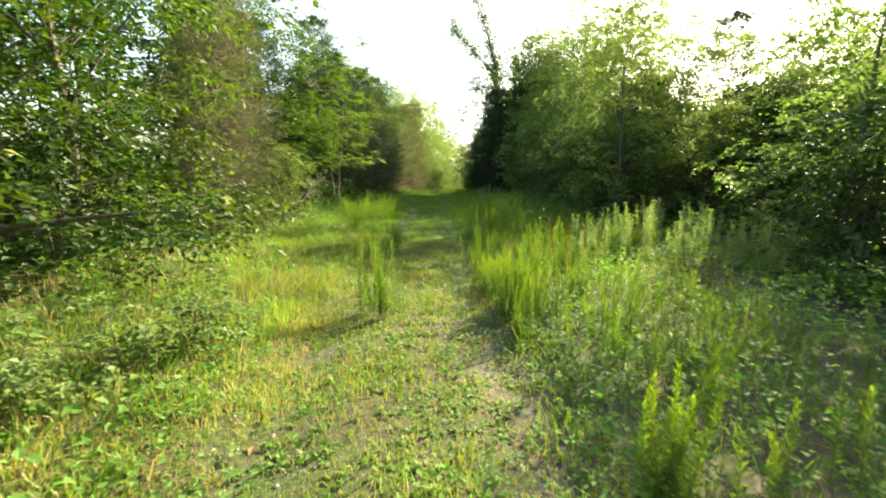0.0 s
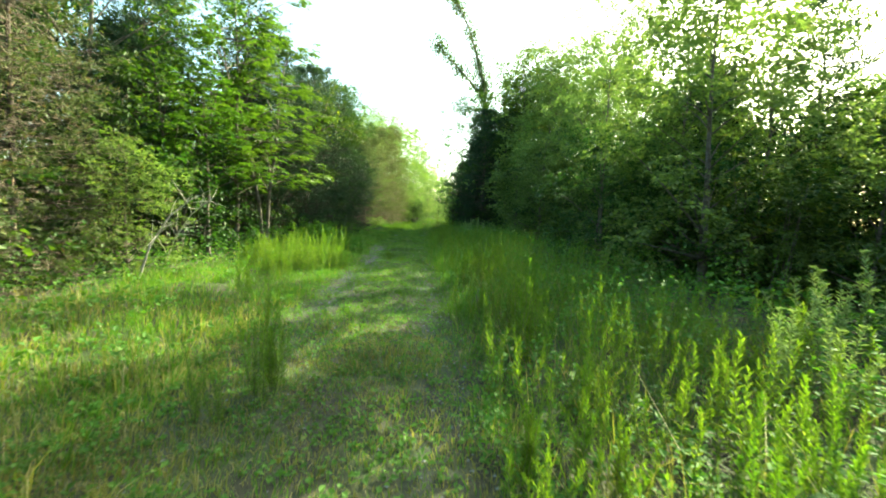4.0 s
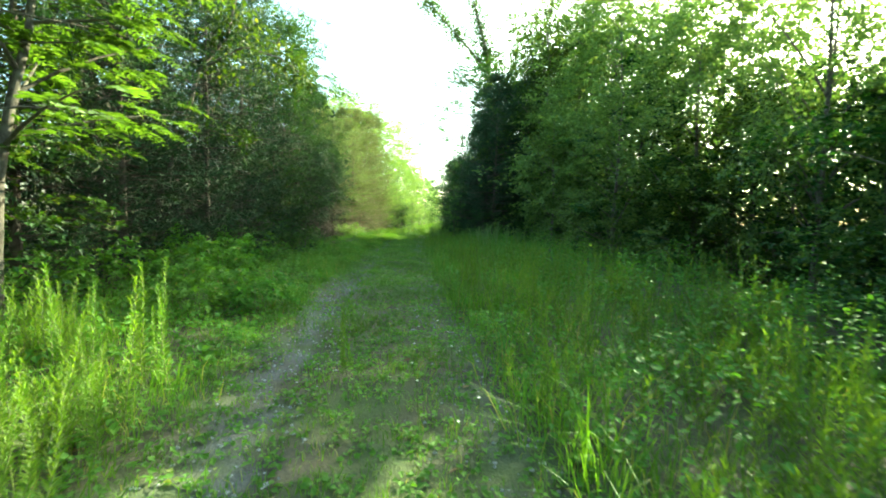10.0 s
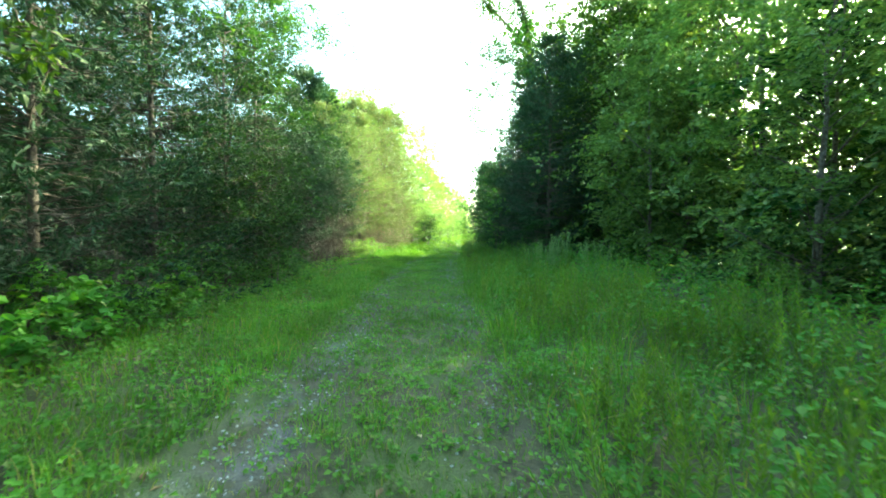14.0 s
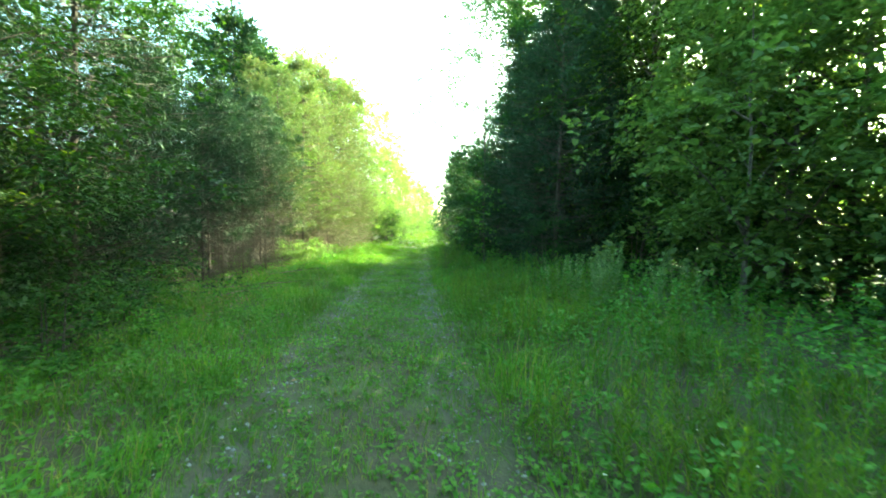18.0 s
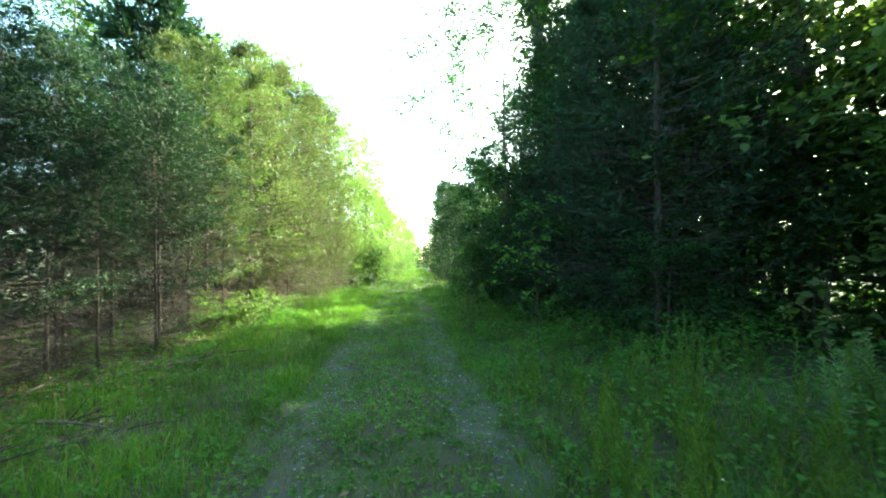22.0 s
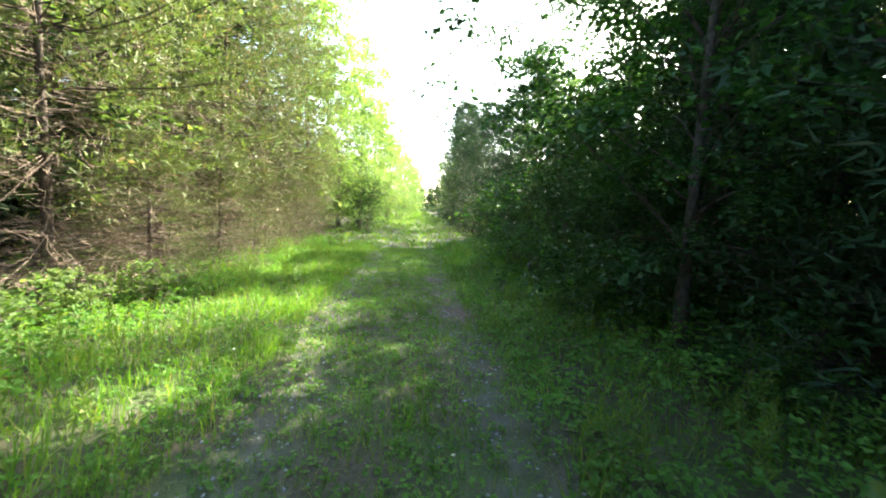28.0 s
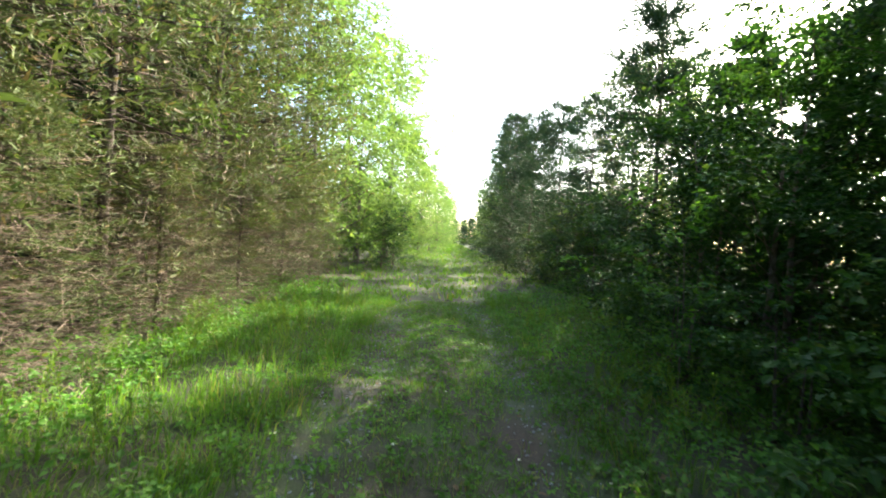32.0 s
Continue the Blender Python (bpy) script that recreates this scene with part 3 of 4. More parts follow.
PROTO["cedar_bare"] = cedar(65, 8.0, 1.8, 0.18, 180, 36, M_CEDAR_D, M_BARK_C, 260, 0.12, dead_top=0.6, twig=M_TWIG_SHADE, stout=0.65)
PROTO["bush_a"] = broadleaf(71, 1.6, 0.9, 0.02, 50, 40, 0.08, 0.055, M_BRAMBLE, M_BARK, True, 0.32, 0.02, stems=4)
PROTO["bush_light"] = broadleaf(72, 1.5, 0.7, 0.05, 36, 34, 0.105, 0.075, M_LIGHT, M_BARK, True, 0.3, 0.016, stems=4)
PROTO["broad_herb"] = broadleaf(80, 0.9, 0.5, 0.25, 34, 18, 0.105, 0.085, M_FORB, M_STEM, True, 0.2, 0.008, stems=6, big=0)
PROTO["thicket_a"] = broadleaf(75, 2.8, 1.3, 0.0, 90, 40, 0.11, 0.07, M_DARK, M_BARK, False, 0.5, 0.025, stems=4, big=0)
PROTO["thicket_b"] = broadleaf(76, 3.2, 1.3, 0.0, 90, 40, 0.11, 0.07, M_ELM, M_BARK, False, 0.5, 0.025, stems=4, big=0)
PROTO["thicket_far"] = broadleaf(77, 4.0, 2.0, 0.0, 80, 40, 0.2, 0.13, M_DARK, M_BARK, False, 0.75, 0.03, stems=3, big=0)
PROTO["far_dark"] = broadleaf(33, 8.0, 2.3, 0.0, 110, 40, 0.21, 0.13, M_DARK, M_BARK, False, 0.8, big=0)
PROTO["far_elm"] = broadleaf(34, 8.0, 2.2, 0.0, 110, 40, 0.21, 0.13, M_ELM, M_BARK, False, 0.8, big=0)
PROTO["sapling"] = broadleaf(74, 5.0, 1.2, 0.2, 80, 34, 0.12, 0.085, M_LIGHT, M_BARK, True, 0.5, 0.04)


def whorled_shrub(seed, h, stems, leaf_mat):
    """A clump of upright stems, each with lance-shaped leaves all the way up and a tuft at its tip."""
    r = np.random.default_rng(seed)
    out_parts = []
    for _ in range(stems):
        wood, crown = Bag(), Bag()
        hs = h * r.uniform(0.7, 1.0)
        z = np.linspace(-0.03, hs, 6)
        lean = r.normal(0, 0.14, 2)
        base = r.normal(0, 0.22, 2)
        p = np.stack([base[0] + lean[0] * (z / hs) ** 1.5, base[1] + lean[1] * (z / hs) ** 1.5, z], 1)
        tube(wood, p, 0.006 * (1.1 - np.linspace(0, 1, 6) * 0.7), 5)
        n = 84
        s = np.concatenate([np.linspace(0.2, 0.97, n - 14), np.full(14, 0.985)])
        ang = np.arange(n) * 2.4 + r.normal(0, 0.3, n)
        way = np.stack([np.cos(ang), np.sin(ang), 0.45 + 0.5 * s + r.normal(0, 0.25, n)], 1)
        ln = (0.1 - 0.045 * s ** 3) * r.uniform(0.7, 1.2, n)
        leaves(crown, along(p, hs * s), way, np.repeat([[0, 0, 1.0]], n, 0) + r.normal(0, 0.2, (n, 3)), ln, ln * 0.26, True)
        out_parts += [("stem", wood.mesh("stem", M_STEM, True)), ("foliage", crown.mesh("foliage", leaf_mat))]
    return out_parts


PROTO["bush_pale"] = whorled_shrub(73, 1.2, 9, M_PALE)
PROTO["bush_pale_b"] = whorled_shrub(79, 1.2, 11, M_PALE)

T_CEDAR = "olive cedar with brown dead twigs at the grassy track's edge"
T_CEDAR_D = "dense dark green cedar with branches down to the weeds"
T_BARE = "thin cedar with bare brown lower trunk in the thicket"
T_ELM = "leafy green elm crowding the edge of the grassy track"
T_LIGHT = "sunlit yellow-green broadleaf tree at the track's edge"
T_DARK = "shaded dark green broadleaf tree in the thicket"
T_TALL = "tall broadleaf tree rising behind the thicket"
T_THICK = "tangled leafy thicket bush under the trees"
KINDS = {
    "elm_a": ("elm_tree", T_ELM, 7), "elm_b": ("elm_tree", T_ELM, 7.5), "light_a": ("broadleaf_tree", T_LIGHT, 7), "light_b": ("broadleaf_tree", T_LIGHT, 7), "light_tall": ("broadleaf_tree", "tall slender broadleaf tree with light green backlit leaves", 10.4),
    "dark_b": ("broadleaf_tree", T_DARK, 8), "dark_tall": ("broadleaf_tree", "tall dark green broadleaf tree leaning out over the track", 11.2), "tall_a": ("tall_tree", T_TALL, 14), "tall_b": ("tall_tree", T_TALL, 13),
    "locust": ("locust_tree", "young locust tree with drooping feathery bright green leaves", 6.5),
    "cedar_a": ("cedar_tree", T_CEDAR, 8), "cedar_b": ("cedar_tree", T_CEDAR, 8), "cedar_dark_a": ("cedar_tree", T_CEDAR_D, 8), "cedar_dark_b": ("cedar_tree", T_CEDAR_D, 8),
    "cedar_bare": ("cedar_tree", T_BARE, 8), "cedar_green": ("cedar_tree", "feathery green cedar with brown twigs in its shade", 8), "cedar_pole": ("cedar_tree", "slender bare cedar pole with dead side twigs", 8), "sapling_shade": ("sapling", "small shaded sapling with broad green leaves", 2.4), "cedar_far": ("cedar_tree", "dark cedar deeper in the woods", 8), "cedar_gold": ("cedar_tree", "sunlit yellow-green cedar with a brown twiggy foot", 8), "dense": ("broadleaf_tree", "dense dark green tree leaning over the undergrowth", 5), "cedar_brown": ("cedar_tree", "cedar full of grey-brown dead twigs with thin olive foliage", 8), "sapling": ("sapling", "slender sapling with large bright green leaves", 5),
    "broad_herb": ("broadleaf_weed", "broad-leaved bright green weed clump under the cedars", 0.9),
    "bush_a": ("bush", "low leafy green bush at the foot of the trees", 1.6), "bush_light": ("bush", "bright green leafy bush in the sunlit weeds", 1.5),
    "bush_pale": ("pale_shrub", "pale grey-green clump of upright leafy stems among weeds", 1.2),
    "bush_pale_b": ("pale_shrub", "pale grey-green clump of upright leafy stems among weeds", 1.2),
    "thicket_a": ("thicket_bush", T_THICK, 2.8), "thicket_b": ("thicket_bush", T_THICK, 3.2), "thicket_far": ("thicket_bush", T_THICK, 4),
    "far_dark": ("broadleaf_tree", T_DARK, 8), "far_elm": ("elm_tree", "green elm deeper in the woods beside the track", 8),
}


def set_out(kind, x, y, h, group, wide=None):
    name, label, full = KINDS[kind]
    size = h / full
    return plant(name, kind, x, y, size, label, name.replace("_", " "), group, wide=size ** 0.8 if wide is None else wide)


def grove(group, rows):
    for kind, x, y, h in rows:
        set_out(kind, x, y, h, group)


grove("trees along the first stretch", [
    ("elm_a", -5.4, 4.6, 7.2), ("elm_b", -6.5, 2.0, 7.5), ("elm_a", -5.9, 7.0, 7.5), ("cedar_brown", -5.2, 10.0, 5.6), ("cedar_brown", -6.0, 12.6, 6.6), ("light_b", -5.0, 13.6, 2.4), ("elm_a", -7.0, 15.4, 8.0),
    ("locust", -5.6, 16.6, 5.6), ("cedar_bare", -6.2, 18.2, 4.6), ("cedar_bare", -6.5, 15.0, 4.6), ("locust", -5.0, 19.4, 7.2), ("cedar_green", -6.2, 21.4, 9.0), ("cedar_green", -7.4, 17.8, 7.6), ("cedar_green", -7.2, 24.6, 8.2), ("cedar_green", -5.5, 22.8, 7.8),
    ("light_a", 6.9, 7.4, 5.2), ("dense", 7.4, 5.6, 4.6), ("dense", 8.6, 9.6, 3.4), ("light_b", 10.6, 11.6, 5.4), ("elm_a", 10.2, 8.2, 4.6), ("light_a", 10.9, 14.0, 5.6), ("cedar_green", 11.3, 18.0, 8.2), ("elm_b", 12.6, 15.4, 7.4), ("light_b", 7.6, 12.6, 3.8), ("light_a", 5.8, 14.2, 6.2),
    ("light_b", 7.9, 17.6, 8.8), ("dense", 4.9, 17.2, 3.8), ("light_a", 6.5, 16.2, 5.2), ("light_a", 5.7, 26.6, 5.4), ("dense", 7.6, 22.8, 3.8), ("dense", 8.8, 24.8, 4.6), ("dark_b", 10.4, 22.4, 6.0), ("dark_b", 10.6, 25.8, 6.2), ("dense", 7.2, 25.4, 3.4), ("light_a", 8.6, 16.4, 6.6), ("light_a", 8.0, 19.4, 5.8),
])
grove("trees along the second stretch", [
    ("cedar_green", -5.1, 25.2, 7.6), ("cedar_green", -5.2, 27.6, 8.2), ("cedar_bare", -6.6, 28.4, 8.4), ("cedar_green", -5.2, 31.8, 8.6), ("cedar_green", -6.6, 33.0, 7.4), ("cedar_bare", -7.4, 30.2, 7.8), ("cedar_bare", -5.6, 34.4, 5.2), ("cedar_bare", -5.0, 36.0, 5.0),
    ("cedar_bare", -5.4, 37.6, 5.2), ("cedar_bare", -4.8, 39.4, 5.6), ("cedar_gold", -5.0, 42.2, 7.4), ("cedar_gold", -4.6, 44.8, 8.8), ("cedar_gold", -6.2, 43.4, 8.2), ("tall_b", -6.0, 46.8, 9.8),
    ("light_a", 8.7, 28.4, 8.2), ("light_b", 9.2, 26.2, 8.8), ("light_a", 7.2, 25.0, 6.4), ("sapling", 5.7, 31.8, 6.4), ("sapling", 6.6, 33.6, 6.2), ("light_a", 7.8, 30.4, 9.6), ("light_b", 7.6, 34.6, 8.6), ("light_a", 8.2, 32.2, 9.4), ("elm_a", 7.6, 35.8, 9.4), ("light_a", 7.0, 32.4, 6.0),
    ("tall_a", 12.0, 31.0, 12.0), ("tall_a", 9.5, 36.5, 13.0), ("tall_a", 9.4, 41.0, 13.0), ("tall_a", 8.4, 44.6, 13.0), ("tall_a", 8.6, 38.6, 12.5), ("tall_b", 9.8, 32.4, 13.0),
    ("tall_b", 7.9, 33.8, 13.0), ("tall_a", 7.3, 37.2, 13.5), ("tall_a", 7.5, 40.4, 13.5), ("cedar_dark_b", 6.4, 38.4, 9.4), ("cedar_green", 5.6, 40.4, 9.6), ("cedar_green", 5.4, 44.6, 9.0), ("dark_b", 7.0, 42.0, 10.0), ("cedar_dark_a", 4.3, 39.4, 7.4),
])
grove("bare cedars in the shaded thicket", [("cedar_pole", x_, y_, h_) for x_, y_, h_ in (
    (-6.6, 35.2, 5.6), (-5.8, 35.0, 5.0), (-6.4, 35.9, 5.6), (-5.2, 38.6, 5.0), (-6.8, 36.3, 5.8), (-4.7, 40.4, 5.4), (-5.4, 40.6, 6.0), (-7.6, 34.2, 6.0), (-6.9, 37.2, 6.0),
    (-7.2, 38.5, 6.0), (-6.4, 40.4, 6.4), (-5.8, 38.4, 5.6), (-8.0, 36.6, 6.4), (-8.2, 40.0, 6.4), (-7.0, 42.0, 7.0), (-5.0, 36.8, 4.8), (-4.4, 41.6, 5.0), (-4.9, 35.4, 4.4), (-4.3, 38.2, 4.4), (-4.6, 37.2, 4.0))])
set_out("light_tall", 6.4, 20.9, 10.6, "trees along the first stretch", 0.58)
set_out("light_tall", 8.0, 22.4, 10.2, "trees along the first stretch", 0.58)
set_out("dark_tall", 3.2, 42.6, 11.4, "trees along the second stretch", 1.0)
set_out("dark_tall", -4.8, 29.4, 8.2, "trees along the second stretch", 0.8)
set_out("dark_tall", 4.7, 46.6, 7.8, "trees along the last stretch", 0.78)
set_out("cedar_green", 4.3, 41.4, 9.6, "trees along the second stretch", 1.05)
set_out("cedar_green", 4.3, 37.3, 9.0, "trees along the second stretch", 1.2)
for x_, y_, h_ in ((3.7, 41.4, 2.6), (3.6, 44.0, 2.8), (3.6, 36.2, 1.8)):
    set_out("dense", x_, y_, h_, "trees along the second stretch", 0.5)
for x_, y_, h_ in ((-3.6, 45.4, 2.4), (-3.4, 47.6, 2.6), (-3.3, 49.8, 2.5), (-3.2, 52.2, 2.8), (-3.2, 54.8, 2.6), (-3.1, 57.4, 3.0)):
    set_out("cedar_brown", x_, y_, h_, "trees along the last stretch", 0.6)
grove("cedars behind the first trees", [("cedar_far", x_, y_, h_) for x_, y_, h_ in ((8.4, 18.4, 6.0), (8.6, 20.8, 6.0), (6.9, 47.0, 6.6), (6.9, 50.2, 6.0), (7.2, 53.0, 6.4))])
grove("cedars behind the last stretch", [("cedar_far", -7.4, y_, 10.4) for y_ in (44.4, 46.8, 49.2, 51.6, 54.0, 56.6, 59.0)])
grove("trees along the last stretch", [
    ("cedar_a", -4.4, 47.4, 9.4), ("cedar_b", -4.2, 50.0, 10.0), ("cedar_a", -4.0, 52.8, 10.4), ("cedar_b", -3.9, 55.8, 11.0), ("tall_b", -6.0, 53.6, 13.0), ("light_tall", -6.3, 49.6, 11.0), ("light_a", -3.6, 60.0, 9.0), ("tall_b", -4.4, 60.6, 13.8), ("light_tall", -5.6, 57.4, 12.0), ("tall_b", -3.6, 66.6, 14.0), ("light_a", -2.6, 64.6, 8.4),
    ("tall_b", -1.8, 72.8, 14.6), ("light_b", -1.6, 70.0, 9.0), ("light_a", -0.9, 78.0, 9.4), ("tall_b", -0.8, 83.0, 12.6), ("light_a", 0.6, 88.0, 9.0), ("light_b", 2.0, 96.0, 10.0), ("light_a", 3.4, 106.0, 10.0), ("tall_b", 1.4, 112.0, 13.5), ("dark_b", -0.9, 65.6, 3.0), ("dark_b", -1.3, 63.0, 2.4), ("light_b", 5.0, 120.0, 11.0), ("light_a", 6.4, 135.0, 11.0), ("tall_b", 7.6, 150.0, 12.0), ("light_b", 9.6, 168.0, 11.0),
    ("dark_b", 6.0, 46.4, 9.2), ("tall_a", 9.2, 47.2, 12.0), ("dense", 4.5, 48.8, 4.4), ("dense", 5.0, 50.6, 4.0), ("cedar_dark_b", 5.0, 52.5, 7.2), ("dense", 4.8, 54.6, 2.8), ("cedar_b", 6.9, 57.0, 7.6), ("cedar_green", 5.7, 57.4, 6.4), ("light_b", 8.2, 58.6, 8.2), ("cedar_dark_a", 5.6, 60.0, 7.0), ("cedar_dark_b", 5.4, 63.6, 7.8),
    ("cedar_green", 5.2, 67.0, 8.6), ("cedar_dark_b", 6.0, 70.0, 9.6), ("dark_b", 6.6, 74.0, 9.6), ("elm_b", 7.6, 80.0, 9.0), ("elm_b", 9.0, 88.0, 9.0), ("light_b", 10.6, 97.0, 9.5), ("elm_b", 12.0, 108.0, 10.0), ("light_b", 14.0, 122.0, 10.0), ("elm_b", 16.0, 138.0, 10.0), ("elm_b", 19.0, 156.0, 10.0),
])


def backing():
    """Thicket under the edge trees, the deeper rows of the woods, and those that close the far and the near end."""
    r = np.random.default_rng(5)
    for side in (-1, 1):
        y = 1.0
        while y < 62:
            if not (side < 0 and (y > 33 or 20.5 < y < 30)) and not (side > 0 and (21 < y < 23.3 or 6.5 < y < 11.5)):
                x = float(np.interp(y, [0, 20, 27, 34, 42, 48, 60], [6.2, 6.6, 7.6, 7.4, 5.8, 5.4, 6.0] if side > 0 else [5.6, 6.4, 6.3, 6.2, 5.8, 5.6, 4.2])) + r.normal(0, 0.25)
                set_out(("thicket_a", "thicket_b")[r.integers(0, 2)], side * x, y, r.uniform(2.2, 3.2), "thicket under the trees")
            y += r.uniform(1.5, 2.0)
        for row, (x0, step) in enumerate(((8.8, 3.0), (12.0, 4.8), (17.5, 6.5))[: 3 if side > 0 else 2]):
            y = -8.0 + row
            while y < (165 if row < 1 else 112 if row < 2 else 75):
                kind = ("far_dark", "far_elm", "thicket_far", "cedar_far", "tall_a", "far_elm")[r.integers(0, 6 if row else 4)]
                low_side = side > 0 and (y < 34 or 46 < y < 85)
                if kind in ("tall_a", "cedar_far") and (low_side or row > 1 or y > 60):
                    kind = "far_dark"
                h = KINDS[kind][2] * r.uniform(0.75, 1.05) * (0.85 if low_side and y < 10 else 0.62 if low_side and y < 20 else 0.75 if low_side and y < 34 else 0.74 if low_side and kind != "thicket_far" else 1)
                if side < 0 and 17 < y < 32 and row == 0:
                    kind, h = "cedar_far", r.uniform(6.5, 8.5)
                if side < 0 and 29 < y < 44 and row == 1:
                    kind, h = "thicket_far", 3.8
                if side < 0 and 33 < y < 42 and row == 0:
                    kind, h = "cedar_pole", r.uniform(6, 7)
                if not (row == 2 and 8 < y < 34):
                    set_out(kind, side * (x0 + r.normal(0, 0.7) + (2.4 if side > 0 and row == 0 and y < 16 else 0)) + float(centre(y)), y + r.normal(0, 0.5), h, "trees deeper in the woods")
                y += step * r.uniform(0.8, 1.2)
    for x in np.arange(-12, 24, 3.6):
        for y, kind in ((-14, "far_elm"), (205, "cedar_far"), (215, "far_dark")):
            set_out(kind, x + r.normal(0, 0.8) + (9 if y > 0 else 0), y + r.normal(0, 2), KINDS[kind][2] * r.uniform(0.9, 1.3), "trees deeper in the woods")


backing()
grove("thicket under the trees", [("thicket_far", -10.6 - 0.4 * (i_ % 2), 32.5 + 1.9 * i_, 3.6) for i_ in range(7)])
grove("trees deeper in the woods", [("far_elm", 12.0 + 1.1 * (i_ % 3), 9.0 + 2.1 * i_, 5.6) for i_ in range(10)])
for i_ in range(9):
    set_out("thicket_far", 14.2 + 0.9 * (i_ % 2), 7.5 + 1.9 * i_, 5.2, "thicket under the trees", 1.25)
for i_ in range(5):
    set_out("thicket_far", 8.8 + 0.5 * (i_ % 2), 40.5 + 2.3 * i_, 6.2, "thicket under the trees", 1.2)


def vine_column(name, label, x, y, stems, clumps, seed, leaf=0.22):
    """A dead trunk wrapped in vines: stems are bent poles, each with leaf clumps along it."""
    r = np.random.default_rng(seed)
    root = new(name)
    root.matrix_world = pose(x, y, float(ground_z(x, y)))
    for i, (pts, r0, r1, fat) in enumerate(stems):
        pts = np.array(pts, float)
        wood, crown = Bag(), Bag()
        tube(wood, pts, np.linspace(r0, r1, len(pts)), 7)
        part("trunk" if i == 0 else "limb", wood.mesh("trunk", M_BARK, True), root)
        m = clumps[i]
        t = r.uniform(0, 1, m) ** 0.9 * (len(pts) - 1)
        q = np.stack([np.interp(t, np.arange(len(pts)), pts[:, a]) for a in range(3)], 1)
        n = m * 40
        off = r.normal(size=(n, 3)) * fat * np.repeat(r.uniform(0.4, 1.2, m), 40)[:, None]
        at = np.repeat(q, 40, 0) + np.clip(off, -0.9, 0.9)
        leaves(crown, at, off + r.normal(size=(n, 3)) * 0.3, unit(r.normal(size=(n, 3)) * 0.6 + np.array([0, 0, 1.0])), leaf * r.uniform(0.75, 1.3, n), leaf * 0.66 * r.uniform(0.8, 1.2, n))
        part("vine_foliage", crown.mesh("vine_foliage", M_DARK if i == 0 else M_ELM), root)
    tagged(root, label, "tree")


vine_column("vine_tree", "tall half-dead tree wrapped in vines above the cedars", 5.4, 44.8, [
    ([(0, 0, -0.1), (0.1, 0, 5), (-0.1, 0.1, 9), (-0.3, 0, 12.5), (-1.2, 0, 15.5)], 0.24, 0.1, 0.42),
    ([(-0.2, 0, 11.5), (-1.6, 0.2, 13.1), (-2.8, 0.2, 14.3), (-3.9, 0.1, 15.3), (-4.8, 0, 16.4)], 0.1, 0.04, 0.45),
    ([(-1.2, 0, 15.5), (-1.9, 0, 17.5), (-3.1, 0, 19.6), (-3.8, 0, 20.8)], 0.09, 0.03, 0.4)], (120, 64, 56), 91, 0.17)
vine_column("vine_snag", "narrow dead snag wrapped in dark vines", 7.0, 44.6, [([(0, 0, -0.1), (0, 0, 5), (0.05, 0.1, 9), (0, 0, 13)], 0.16, 0.06, 0.26)], (60,), 92, 0.16)

vine_column("arching_tree", "slender tree whose dark limbs arch over the verge", -4.9, 24.0, [
    ([(-0.9, 0, -0.1), (-0.6, 0, 1.5), (-0.1, 0, 3.0), (0.2, 0, 4.2), (0.8, 0, 4.9)], 0.075, 0.035, 0.12),
    ([(0.2, 0, 4.2), (1.1, 0.1, 4.75), (1.8, 0.2, 4.6), (2.3, 0.2, 4.25)], 0.035, 0.012, 0.3),
    ([(0.0, 0, 3.1), (0.8, -0.2, 2.85), (1.5, -0.3, 2.8), (1.9, -0.3, 2.75)], 0.02, 0.007, 0.16),
    ([(0.8, 0, 4.9), (0.9, 0.1, 5.6), (1.2, 0.2, 6.4)], 0.03, 0.01, 0.4)], (4, 16, 5, 16), 93, 0.11)

# ---- grass and weeds ----


def patchy(u, y):
    return 0.68 + 0.32 * (np.sin(2.1 * u + 1.1 * y) * np.sin(1.7 * y - 0.8 * u) > -0.3)


def worn(u, y):
    bare = rut_share(u, y) * (0.15 + 0.75 * wear(u, y)) * (0.85 + 0.3 * np.sin(1.3 * y + np.sign(u)) * np.sin(0.57 * y + 1))
    return np.clip(1.03 - bare, 0.05, 1) * (1 - 0.92 * mud_share(u + centre(y), y))


def whole(u, y):
    return np.ones(len(u))


def spots(r, n, x0, x1, y0, y1, keep):
    y, u = r.uniform(y0, y1, n), r.uniform(x0, x1, n)
    ok = r.uniform(0, 1, n) < keep(u, y)
    return u[ok] + centre(y[ok]), y[ok]


